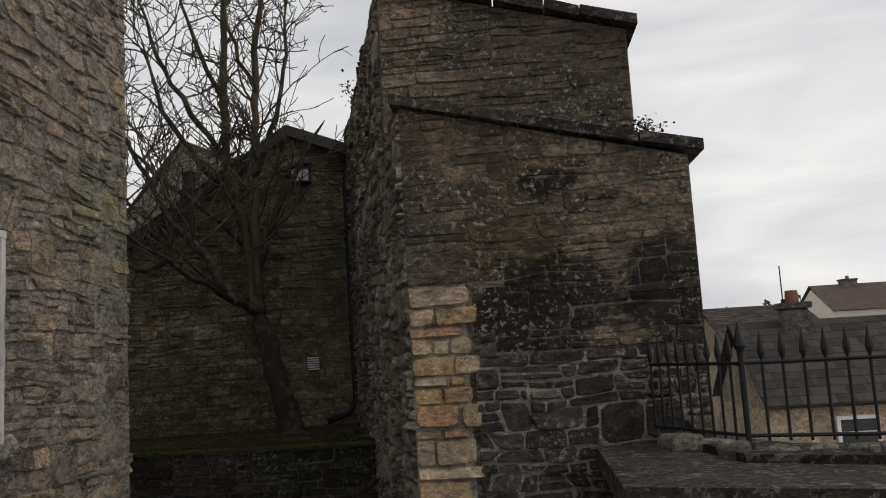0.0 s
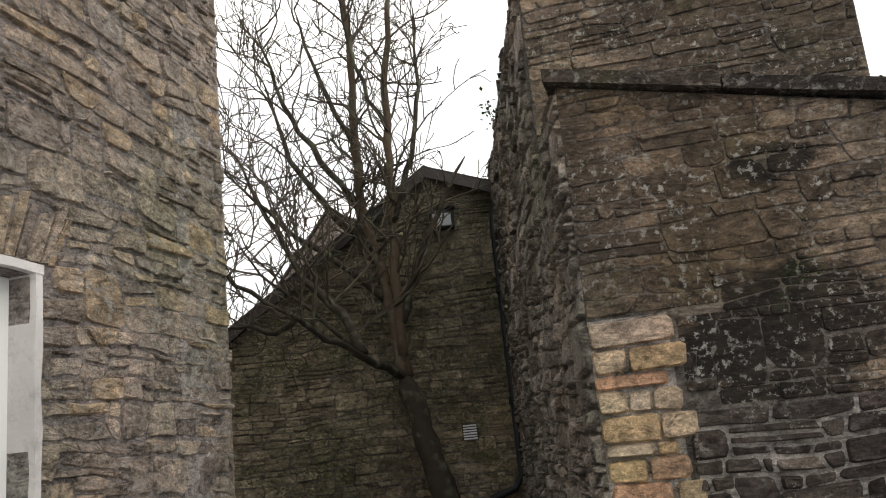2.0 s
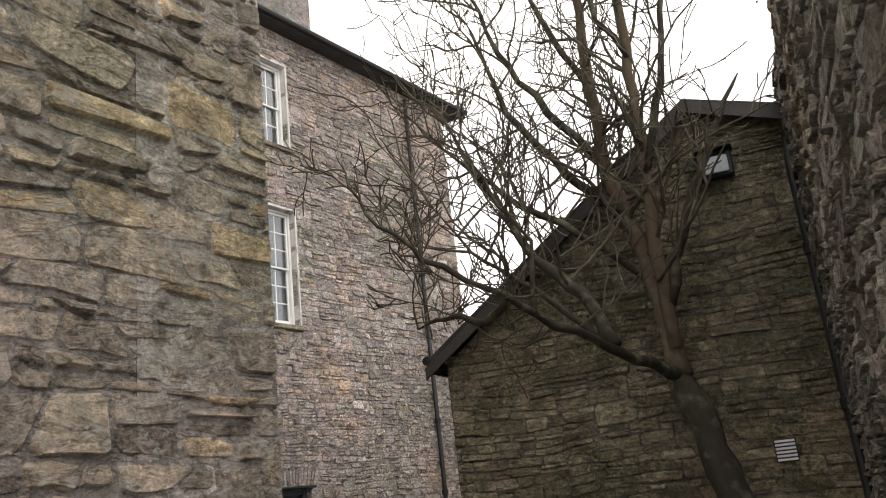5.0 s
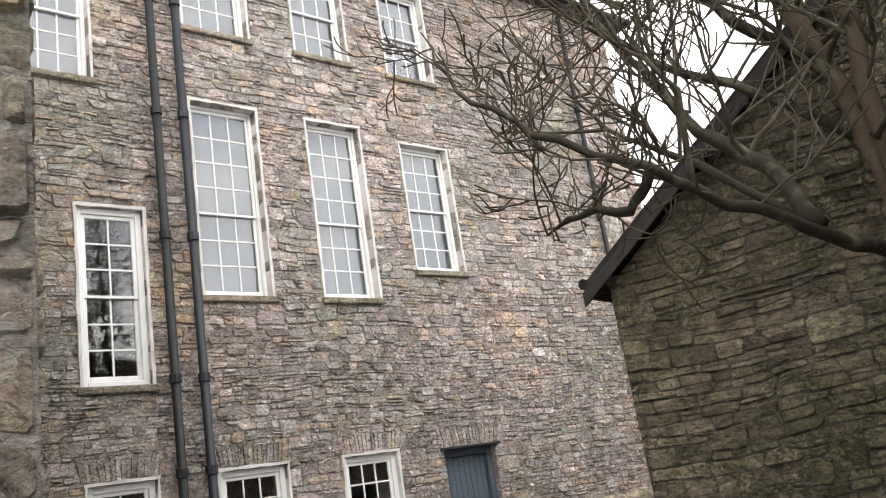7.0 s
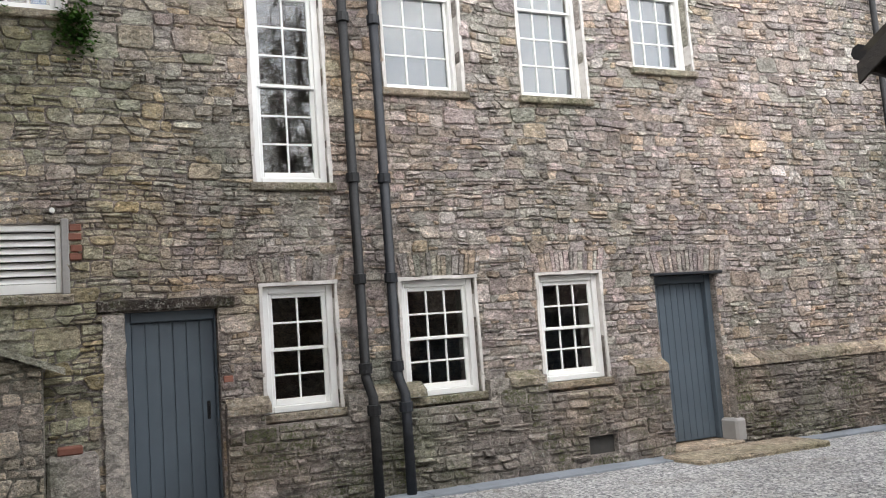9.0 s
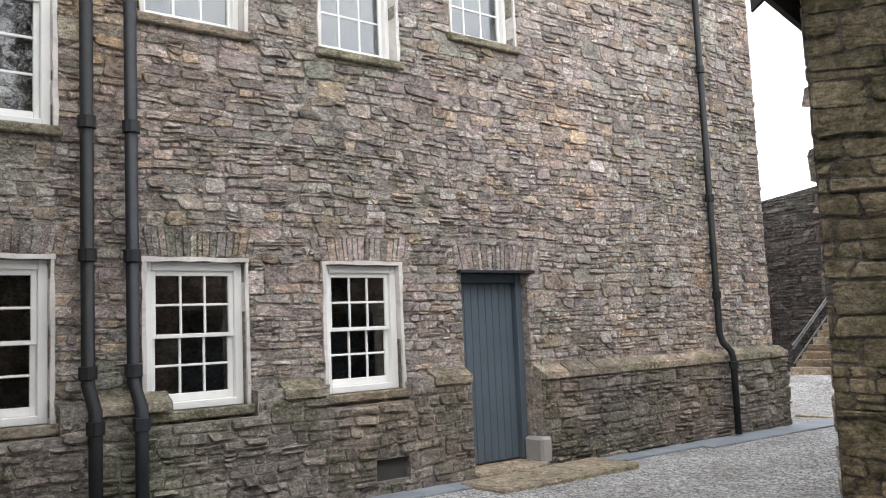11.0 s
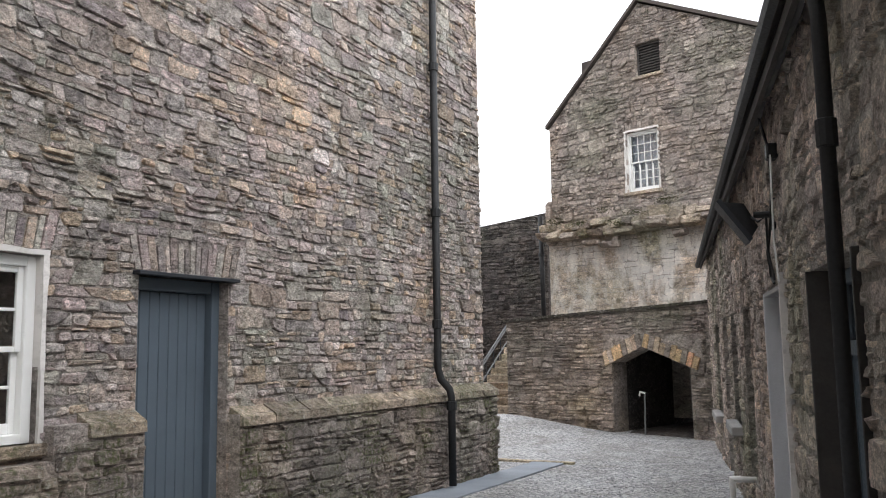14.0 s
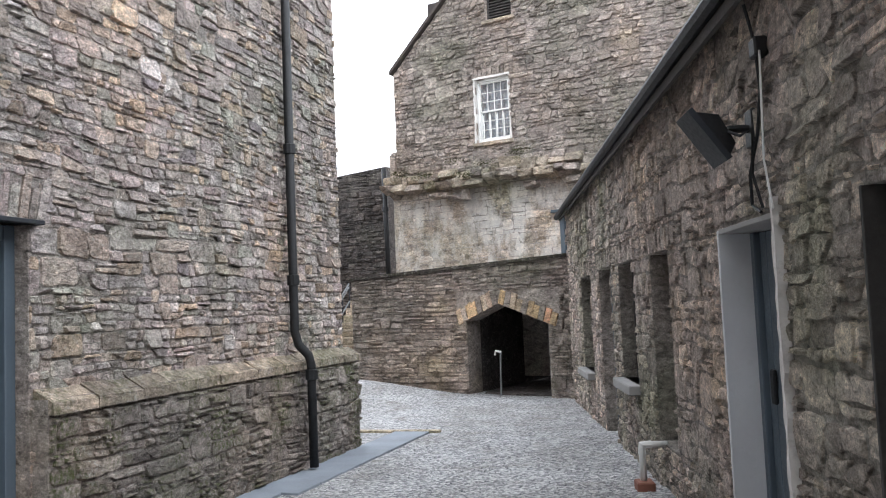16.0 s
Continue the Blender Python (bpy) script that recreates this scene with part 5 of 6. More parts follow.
town_house("cottage", 4.25, 12.0, 15.0, 18.4, -4.0, 0.85, 2.15, HOUSE_STONE, SLATE, "stone cottage with dark slate roof below the parapet", windows=((1.1, -0.15, 0.7, 0.62),), chimneys=((0.86, 1.35, 0.46, 1.6, 2.36),))
town_house("terraced_house", 7.0, 10.4, 28.0, 35.0, -4.0, 1.7, 3.0, TOWER_STONE, SLATE, "stone house with a grey slate roof")
town_house("bungalow", 21.3, 31.0, 58.0, 64.5, -4.0, 3.5, 5.25, CREAM_WALL, BROWN_TILE, "cream house with brown tiled roof on the hill", chimneys=((2.1, 2.8, 1.0, 4.8, 5.45),), rows=False, turn=3)
aerial = tagged(root("aerial_pole", Matrix.Translation((5.2, 16.62, 2.48))), "thin dark aerial pole on the cottage chimney", "aerial")
part("pole", Geo().tube([(0, 0, 0), (0, 0, 0.72)], 0.012, 6), IRON, aerial)
part("bracket", Geo().box(-0.03, 0.03, -0.03, 0.03, 0.0, 0.08, 0.005), IRON, aerial)


def far_tree(x, y, z, h, w, seed, label):
    rng = random.Random(seed)
    r = tagged(root("tree", Matrix.Translation((x, y, z))), label, "tree", group="far trees over the roofs")
    part("trunk", Geo().tube([(0, 0, 0), (0.1, 0, h * 0.5), (0, 0.1, h * 0.9)], [0.3, 0.18, 0.03], 6), BARK, r)
    cg = Geo()
    for i in range(420):
        f = rng.random() ** 0.7
        rr = w * (1 - f) ** 0.6 * math.sqrt(rng.random())
        a = rng.uniform(0, 6.3)
        p = Vector((rr * math.cos(a), rr * math.sin(a), h * (0.25 + 0.75 * f)))
        s = rng.uniform(0.12, 0.35)
        cg.add([p, p + Vector((rng.uniform(-s, s), rng.uniform(-s, s), s)), p + Vector((rng.uniform(-s, s), rng.uniform(-s, s), rng.uniform(-s, s)))], [(0, 1, 2)])
    tagged(part("crown", cg, LEAF, r), kind="stuff")


for i, (x, y, h, w) in enumerate(((22.5, 90, 8.8, 1.6), (28, 95, 9.6, 2.2), (31, 95, 10.2, 2.6), (34, 96, 9.8, 2.4), (18, 95, 6.6, 2.2), (25, 92, 8.6, 1.2))):
    far_tree(x, y, -3.8, h, w, 40 + i, "dark far evergreen tree on the skyline")

# ---- gable fittings ----
def gl(u, y, z):
    return GM @ Matrix.Translation((u, y, z))


lamp = tagged(root("wall_lamp", gl(2.86, 0, 4.45)), "small square bulkhead floodlight on the gable", "lamp")
part("back_box", Geo().box(0.02, 0.34, -0.12, 0.0, 0.0, 0.26, 0.012), IRON, lamp)
part("lens", Geo().box(0.06, 0.3, -0.15, -0.122, 0.03, 0.2, 0.008), plain("milky_lamp_lens", (0.42, 0.46, 0.48), 0.25, vary=0.15), lamp, "milky glass lens")
part("hood", Geo().box(0.0, 0.36, -0.2, 0.0, 0.262, 0.285, 0.006), IRON, lamp)
grille = tagged(root("vent_grille", gl(3.03, 0, 1.77)), "small pale slatted vent grille on the gable", "vent")
part("backing", Geo().box(0, 0.19, -0.03, 0.0, 0, 0.2, 0.004), DARK, grille)
for i in range(6):
    part("slat", Geo().box(0.01, 0.18, -0.045, -0.031, 0.01 + i * 0.032, 0.03 + i * 0.032, 0.003), PVC, grille)
gp = [GM @ Vector(p) for p in ((3.72, -0.06, 4.75), (3.69, -0.08, 4.4), (3.7, -0.08, 1.32), (3.6, -0.14, 1.16), (3.3, -0.26, 1.07))]
downpipe("drainpipe", gp, 0.045, "black drainpipe in the corner of the gable", joints=(3.6, 2.2))

# ---- outbuilding fittings ----
def sm(u, y, z):
    """A place on the outbuilding's side, u metres from its near corner."""
    return SM @ Matrix.Translation((S_LEN - u, y, z))


door = tagged(root("door_4", sm(4.28, 0, -0.05)), "dark blue plank door set back in a pale rendered reveal", "door", kind="structure")
# This jamb faces the sky; its brightness is put into the colour.
part("reveal", Geo().box(0.004, 0.03, -0.04, 0.45, -0.3, 1.985, 0.004), SKYLIT_RENDER, door, "grey rendered reveal, paler for the sky light it catches")
part("head", Geo().box(0.03, 1.0, -0.035, 0.45, 1.96, 1.99, 0.004), RENDER, door)
g = Geo()
ragged_band(g, random.Random(9), 1.03, 1.07, -0.3, 2.06, -0.05, 0.1, along_u=False, r=0.012, step=0.07)
part("edge_render", g, CREAM, door, "ragged pale render at the door edge")
part("frame", Geo().box(0.03, 0.1, 0.15, 0.25, -0.3, 1.96, 0.005).box(0.92, 0.99, 0.15, 0.25, -0.3, 1.96, 0.005), BLUE, door)
leaf = part("door_leaf", Geo().box(0.1, 0.92, 0.21, 0.25, -0.3, 1.96), BLUE, door)
pm = Geo().box(0.002, 0.115, 0.185, 0.208, -0.3, 1.955, 0.004).mesh("plank", BLUE)
for i in range(7):
    p = new("plank", pm)
    p.parent, p.location = leaf, (0.101 + i * 0.117, 0, 0)
part("door_handle", Geo().box(0.2, 0.26, 0.16, 0.184, 0.95, 1.15, 0.006), IRON, door)

big = tagged(root("window_15", sm(2.3, 0, 0.75)), "dark shed window with white top light in a deep reveal", "window", kind="structure")
part("reveal", Geo().box(0.004, 0.025, -0.03, 0.2, 0, 1.18, 0.003).box(1.125, 1.146, -0.03, 0.2, 0, 1.18, 0.003), TIMBER, big)
part("window_frame", Geo().box(0.025, 0.09, 0.12, 0.2, 0, 1.17, 0.004).box(1.06, 1.125, 0.12, 0.2, 0, 1.17, 0.004).box(0.09, 1.06, 0.12, 0.2, 1.1, 1.17, 0.004).box(0.09, 1.06, 0.11, 0.2, 0.76, 0.83, 0.004).box(0.09, 1.06, 0.12, 0.2, 0, 0.07, 0.004), BLUE, big)
for i in range(2):
    part("glazing_bar", Geo().box(0.4 + i * 0.32, 0.43 + i * 0.32, 0.13, 0.18, 0.83, 1.1, 0.003), WHITE, big)
for i in range(3):
    pane = part("pane", Geo().box(0.09 + i * 0.323, 0.413 + i * 0.323, 0.155, 0.159, 0.83, 1.1), GLASS, big)
    pane.visible_shadow = False
part("lower_panel", Geo().box(0.09, 1.06, 0.15, 0.17, 0.07, 0.76), BLUE, big)

for k, (u0, u1, z0, z1, what) in enumerate(((12.3, 11.1, 0.55, 1.92, "window"), (10.15, 9.1, -0.25, 1.95, "door"), (8.5, 7.55, 0.7, 1.94, "window"), (6.65, 5.9, 0.3, 1.93, "niche"))):
    w, h = u0 - u1, z1 - z0
    r = tagged(root({"window": "window_%d" % (16 + k), "door": "door_5", "niche": "blocked_opening"}[what], sm(u0, 0, z0)), {"window": "narrow dark shed window with a pale sill", "door": "dark shed doorway with plank door", "niche": "old opening blocked with rubble"}[what],
               {"niche": "wall"}.get(what, what), kind="structure")
    if what == "niche":
        part("blocking", Geo().box(0, w, 0.16, 0.4, -0.4, h), SHED_STONE, r)
    else:
        part("frame", Geo().box(0, 0.07, 0.14, 0.22, 0, h, .004).box(w - 0.07, w, 0.14, 0.22, 0, h, .004).box(0.07, w - 0.07, 0.14, 0.22, h - 0.07, h, .004), TIMBER if what == "window" else BLUE, r)
        part("panel", Geo().box(0.07, w - 0.07, 0.18, 0.2, 0, h - 0.07), TIMBER, r)
    if what == "window":
        part("sill", Geo().box(-0.06, w + 0.06, -0.12, 0.2, -0.1, 0.0, 0.012), RENDER, r, "pale cement sill")
    elif what == "door":
        part("threshold", Geo().box(-0.03, w + 0.03, -0.12, 0.2, -0.1, 0.02, 0.012), PALE_STEP, r)

flood = tagged(root("floodlight", sm(3.72, 0, 2.22)), "black wall-mounted floodlight on a bracket", "floodlight")
prof = [(-0.355, 0.285), (-0.175, 0.03), (-0.12, 0.115), (-0.2, 0.27)]
fg = Geo().add([(0.03, y, z) for y, z in prof[:2]] + [(0.07, y, z) for y, z in prof[2:]] + [(0.27, y, z) for y, z in prof[:2]] + [(0.23, y, z) for y, z in prof[2:]],
               [(0, 1, 2, 3), (7, 6, 5, 4), (0, 4, 5, 1), (1, 5, 6, 2), (2, 6, 7, 3), (3, 7, 4, 0)])
part("housing", fg, IRON, flood)
rim = Geo()
for a, b in (((-0.375, 0.285), (-0.185, 0.015)),):
    rim.add([(0.01, a[0], a[1]), (0.29, a[0], a[1]), (0.29, b[0], b[1]), (0.01, b[0], b[1]), (0.01, a[0] + 0.025, a[1] + 0.018), (0.29, a[0] + 0.025, a[1] + 0.018), (0.29, b[0] + 0.025, b[1] + 0.018), (0.01, b[0] + 0.025, b[1] + 0.018)],
            [(3, 2, 1, 0), (4, 5, 6, 7), (0, 1, 5, 4), (1, 2, 6, 5), (2, 3, 7, 6), (3, 0, 4, 7)])
part("front_rim", rim, IRON_BLUE, flood, "dark metal rim round the glass")
part("bracket", Geo().tube([(0.16, -0.14, 0.2), (0.16, 0.0, 0.2)], 0.022, 8).box(0.1, 0.22, -0.03, 0.0, 0.1, 0.3, 0.006), IRON, flood)
cable = tagged(root("cable", sm(3.3, 0, 1.95)), "black and grey cables running down the wall", "cable")
part("black_cable", Geo().tube([(0.02, -0.1, 1.05), (0.0, -0.05, 0.85), (0.03, -0.05, 0.6), (-0.02, -0.06, 0.4), (-0.12, -0.08, 0.2), (-0.18, -0.06, 0.05), (-0.05, -0.06, 0.0)], 0.009, 6), IRON, cable)
part("grey_cable", Geo().tube([(0.06, -0.05, 0.8), (0.05, -0.055, 0.5), (0.03, -0.055, 0.25), (0.1, -0.05, 0.0)], 0.006, 6), PVC, cable)
part("looped_cable", Geo().tube([(-0.2, -0.16, 0.45), (-0.08, -0.13, 0.4), (0.0, -0.09, 0.42), (-0.08, -0.08, 0.2), (-0.02, -0.06, 0.02)], 0.008, 6), IRON, cable)
part("junction_box", Geo().box(-0.05, 0.05, -0.07, 0.0, 0.78, 0.88, 0.01), IRON, cable)

pvc = tagged(root("waste_pipe", sm(6.7, 0, 0.0)), "white plastic waste pipe over a brick gully", "waste pipe")
part("pipe", Geo().tube([(0.25, 0.02, 0.3), (0.25, -0.16, 0.3), (0.25, -0.2, 0.27), (0.25, -0.2, -0.0)], 0.028, 8), PVC, pvc, smooth=True)
part("elbow", Geo().tube([(0.25, -0.12, 0.3), (0.25, -0.2, 0.3), (0.25, -0.2, 0.22)], 0.036, 8), PVC, pvc)
part("gully", Geo().box(0.16, 0.36, -0.27, -0.12, -0.12, 0.0, 0.012), RUST, pvc, "red brick gully")
downpipe("drainpipe", [(-6.21, 12.2, 3.08), (-6.19, 12.21, 2.8), (-6.19, 12.21, -0.05)], 0.03, "black drainpipe at the outbuilding's corner", joints=(2.35, 0.9))

# ---- terrace, stair and castle details ----
def tl(u, y, z):
    return TM @ Matrix.Translation((u, y, z))


arch = tagged(root("arch_ring", tl(0, 0, 0)), "ring of pale arch stones over the passage", "arch", kind="structure")
for (ua, za), (ub, zb), n, lean in (((2.6, 1.22), (3.47, 1.6), 8, -0.06), ((3.47, 1.6), (4.62, 1.14), 10, 0.07)):
    rng = random.Random(int(ua * 10))
    for i in range(n):
        f0, f1 = i / n, (i + 1) / n
        a, b = (ua + (ub - ua) * f0, za + (zb - za) * f0), (ua + (ub - ua) * f1 - 0.012, za + (zb - za) * f1)
        t = rng.uniform(0.2, 0.3)
        part("arch_stone", Geo().prism([a, b, (b[0] + lean, b[1] + t), (a[0] + lean, a[1] + t * rng.uniform(0.9, 1.05))], -0.045 - rng.uniform(0, 0.02), 0.05), QUOIN_STONE if i % 3 != 1 else FAR_STONE, arch)
post = tagged(root("handrail_post", tl(3.35, 0.15, -0.25)), "thin grey metal handrail post in the archway", "handrail")
part("post", Geo().tube([(0.0, 0, 0), (0.02, 0, 0.85), (0.04, 0, 0.92)], 0.018, 8), LEAD, post)
part("handle", Geo().tube([(0.04, 0, 0.92), (-0.08, 0, 0.94), (-0.1, 0, 0.86)], 0.022, 8), PVC, post)
sill_stone = tagged(root("threshold_stone", tl(2.7, -0.12, -0.26)), "pale stone threshold across the archway", "threshold")
part("slab", Geo().box(0, 1.5, 0, 0.35, 0, 0.06, 0.015), PALE_STEP, sill_stone)
part("dark_slab", Geo().box(1.52, 1.85, 0, 0.3, 0, 0.09, 0.015), COPE_STONE, sill_stone)

stair = tagged(root("stone_stair", Matrix.Translation((-15.15, 26.9, 0.12))), "pale stone stair beside the terrace wall", "stair", kind="structure")
for i in range(11):
    part("step", Geo().box(0, 1.5, 0.28 * i, 0.28 * i + 0.3, -0.4, 0.17 * (i + 1), 0.012), PALE_STEP, stair)
srail = tagged(root("stair_railing", Matrix.Translation((-15.1, 26.9, 0.12))), "grey metal stair railing with mesh infill", "railing")
for dz in (0.25, 0.6, 0.68):
    part("rail", Geo().tube([(0, 0.1, dz), (0, 2.4, dz + 1.45)], 0.02, 6), LEAD, srail)
for i in range(6):
    part("baluster", Geo().tube([(0, 0.15 + 0.45 * i, 0.1 + 0.27 * i), (0, 0.15 + 0.45 * i, 0.7 + 0.275 * i)], 0.014, 6), IRON_BLUE, srail)


def el(u, y, z):
    return EM @ Matrix.Translation((u, y, z))


rng = random.Random(77)
ledge = tagged(root("corbel_ledge", el(0, 0, 0)), "broken overhanging ledge of mossy stones", "ledge", kind="structure")
for layer, (low, out) in enumerate(((4.04, 0.16), (4.28, 0.28), (4.48, 0.12))):
    u = -0.35
    while u < 5.2:
        w, z = rng.uniform(0.18, 0.55), low + 0.22 * noise.noise((u * 0.9, 3, 1)) + rng.uniform(-0.04, 0.04)
        if layer == 0 and rng.random() < 0.75:
            u += w
            continue
        vs, fs = stone_piece(rng, u, u + w, z, z + rng.uniform(0.16, 0.3), out * rng.uniform(0.5, 1.2), 1.0)
        part("ledge_stone", Geo().add(vs, fs), LEDGE_STONE if rng.random() < 0.35 + 0.25 * layer else FAR_STONE, ledge)
        u += w * 0.95
part("corner_stones", Geo().box(-0.3, 0.0, 0.05, 0.6, 4.2, 5.35, 0.08), FAR_STONE, ledge)
for k, (mu, mz) in enumerate(((0.9, 4.62), (1.7, 4.86), (2.5, 4.72), (3.3, 4.9), (0.2, 4.75), (2.0, 4.52))):
    leaf_cluster("wall_moss", tuple(EM @ Vector((mu, -0.24, mz))), (0.3, 0.12, 0.09), 160, 0.035, 200 + k, "green moss clump on the broken ledge", stems=False, material=TURF)
cv = tagged(root("louvre_vent", el(EV[0], 0, EV[2])), "brown slatted louvre high in the castle gable", "vent", kind="structure")
part("frame", Geo().box(0, 0.05, 0.08, 0.16, 0, 0.8, .004).box(0.59, 0.64, 0.08, 0.16, 0, 0.8, .004).box(0.05, 0.59, 0.08, 0.16, 0.75, 0.8, .004), TIMBER, cv)
part("backing", Geo().box(0.0, 0.64, 0.2, 0.22, 0, 0.8), DARK, cv)
for i in range(11):
    part("slat", Geo().box(0.05, 0.59, 0.09, 0.15, 0.03 + i * 0.066, 0.06 + i * 0.066, 0.004), TIMBER, cv)
part("sill", Geo().box(-0.08, 0.72, -0.08, 0.2, -0.08, 0.0, 0.01), LEDGE_STONE, cv)
bars = tagged(root("window_bars", el(EW[0], 0, EW[2])), "white iron bars before the castle window", "window bars")
for i in range(4):
    part("bar", Geo().tube([(0.17 + i * 0.17, 0.05, 0.08), (0.17 + i * 0.17, 0.05, 0.62)], 0.012, 6), WHITE, bars)
bd = tagged(root("door_6", EM @ Matrix.Translation((ED[0], 0.25, ED[2]))), "blue painted terrace door with canopy", "door", kind="structure")
part("frame", Geo().box(0, 0.09, 0.0, 0.15, 0, 1.4, .004).box(0.76, 0.85, 0.0, 0.15, 0, 1.4, .004).box(0.09, 0.76, 0.0, 0.15, 1.3, 1.4, .004), BLUE, bd)
part("leaf", Geo().box(0.09, 0.76, 0.06, 0.1, 0, 1.3), BLUE, bd)
part("canopy", Geo().box(-0.12, 0.95, -0.2, 0.1, 1.4, 1.46, 0.01), BLUE, bd)
cp = [EM @ Vector(p) for p in ((-0.45, 0.1, 5.0), (-0.42, 0.1, 2.2))]
downpipe("drainpipe", cp, 0.06, "dark drainpipe between the curtain wall and the castle house", joints=(4.0,))

# ---- the bare tree ----
def bare_tree():
    rng = random.Random(21)
    base = Vector((-2.92, 11.0, 0.98))
    r = tagged(root("tree", Matrix.Translation(base)), "bare leaning tree with many lichened branches", "tree")
    limbs = [  # points and radii of the main limbs
        ("trunk", [(-2.88, 11.0, 0.9), (-2.98, 11.0, 1.3), (-3.15, 11.05, 1.95), (-3.34, 11.1, 2.6)], [0.17, 0.13, 0.115, 0.105], BARK),
        ("limb", [(-3.34, 11.1, 2.58), (-3.45, 10.5, 2.72), (-3.6, 9.7, 2.9), (-3.72, 9.0, 3.09), (-4.15, 8.65, 3.42), (-4.6, 8.6, 3.9), (-4.95, 8.7, 4.5)], [0.055, 0.044, 0.032, 0.025, 0.019, 0.013, 0.007], BARK),
        ("limb", [(-3.34, 11.1, 2.55), (-3.42, 11.15, 3.3), (-3.6, 11.25, 4.1), (-3.8, 11.35, 4.8), (-3.8, 11.3, 5.8), (-3.72, 11.2, 7.0), (-3.85, 11.1, 8.6)], [0.085, 0.08, 0.07, 0.06, 0.05, 0.04, 0.015], PALE_BARK),
        ("limb", [(-3.32, 11.08, 2.8), (-3.33, 11.05, 3.7), (-3.3, 11.06, 4.6), (-3.28, 11.08, 5.2), (-3.22, 11.0, 6.2), (-3.05, 10.9, 7.4), (-2.9, 10.8, 8.6)], [0.06, 0.06, 0.055, 0.05, 0.04, 0.03, 0.012], PALE_BARK),
        ("limb", [(-3.31, 11.08, 3.2), (-3.05, 11.2, 4.0), (-2.7, 11.35, 4.75), (-2.4, 11.45, 5.25)], [0.045, 0.034, 0.024, 0.012], BARK),
        ("limb", [(-3.5, 10.2, 2.8), (-3.75, 10.3, 3.3), (-4.2, 10.4, 3.75), (-4.7, 10.5, 4.6), (-5.0, 10.4, 5.4)], [0.05, 0.045, 0.035, 0.025, 0.01], BARK),
        ("limb", [(-3.62, 11.25, 4.15), (-4.0, 10.9, 4.6), (-4.4, 10.6, 5.3), (-4.6, 10.4, 6.3)], [0.04, 0.035, 0.026, 0.01], BARK),
        ("limb", [(-3.72, 9.0, 3.09), (-4.05, 9.2, 3.0), (-4.4, 9.3, 3.15), (-4.75, 9.3, 3.1)], [0.035, 0.03, 0.022, 0.01], BARK),
        ("limb", [(-3.8, 11.35, 4.8), (-4.2, 11.1, 5.4), (-4.6, 10.95, 6.2), (-4.85, 10.8, 7.2)], [0.038, 0.032, 0.024, 0.01], BARK),
        ("limb", [(-3.48, 11.2, 3.5), (-3.95, 10.85, 4.0), (-4.5, 10.55, 4.45), (-5.05, 10.3, 5.1)], [0.036, 0.03, 0.022, 0.009], BARK),
        ("limb", [(-3.8, 11.3, 5.6), (-4.1, 11.0, 6.4), (-4.3, 10.8, 7.4)], [0.03, 0.022, 0.01], BARK),
        ("limb", [(-3.25, 11.0, 5.6), (-3.5, 10.7, 6.4), (-3.6, 10.5, 7.5)], [0.028, 0.02, 0.01], BARK),
        ("limb", [(-3.3, 11.06, 4.4), (-2.95, 10.9, 5.2), (-2.75, 10.8, 6.0), (-2.7, 10.7, 7.0)], [0.035, 0.03, 0.02, 0.01], BARK),
        ("limb", [(-3.55, 10.0, 2.85), (-3.9, 9.8, 3.3), (-4.3, 9.7, 3.6), (-4.7, 9.6, 4.2)], [0.026, 0.02, 0.014, 0.007], BARK),
        ("limb", [(-3.68, 9.3, 3.0), (-3.55, 9.15, 3.5), (-3.75, 9.0, 3.9), (-3.9, 8.9, 4.4)], [0.02, 0.015, 0.011, 0.006], TWIG),
        ("limb", [(-3.34, 11.0, 3.4), (-3.0, 10.6, 3.5), (-2.6, 10.2, 3.75), (-2.2, 9.9, 4.1)], [0.018, 0.015, 0.011, 0.006], TWIG),
    ]
    shoots = Geo()

    def shoot(p, d, length, radius, level):
        """A crooked shoot that bends upwards, with side shoots and short spurs."""
        n = 6 if level == 1 else 4
        pts, q, dd = [p], p, d.copy()
        bend = Vector((rng.gauss(0, 0.12), rng.gauss(0, 0.12), rng.uniform(0.0, 0.22)))
        for i in range(n):
            dd = (dd + bend + Vector((rng.gauss(0, 0.2), rng.gauss(0, 0.2), rng.gauss(0, 0.2)))).normalized()
            q = q + dd * length / n
            pts.append(q)
        rads = [max(0.0055, radius * (1 - 0.62 * i / n)) for i in range(n + 1)]
        shoots.tube([v - base for v in pts], rads, 6 if level == 1 else 4, caps=False)
        if level == 3:
            return
        for _ in range(rng.randint(4, 6) if level == 1 else rng.randint(1, 3)):
            f = rng.uniform(0.2, 0.98) * n
            k = int(f)
            s = pts[k].lerp(pts[k + 1], f - k)
            side = Vector((rng.gauss(0, 1), rng.gauss(0, 1), rng.gauss(0.25, 0.7))).normalized()
            nd = ((pts[k + 1] - pts[k]).normalized() * 0.7 + side * 0.8).normalized()
            shoot(s, nd, length * rng.uniform(0.35, 0.7), max(0.0065, rads[k] * 0.62), level + 1)

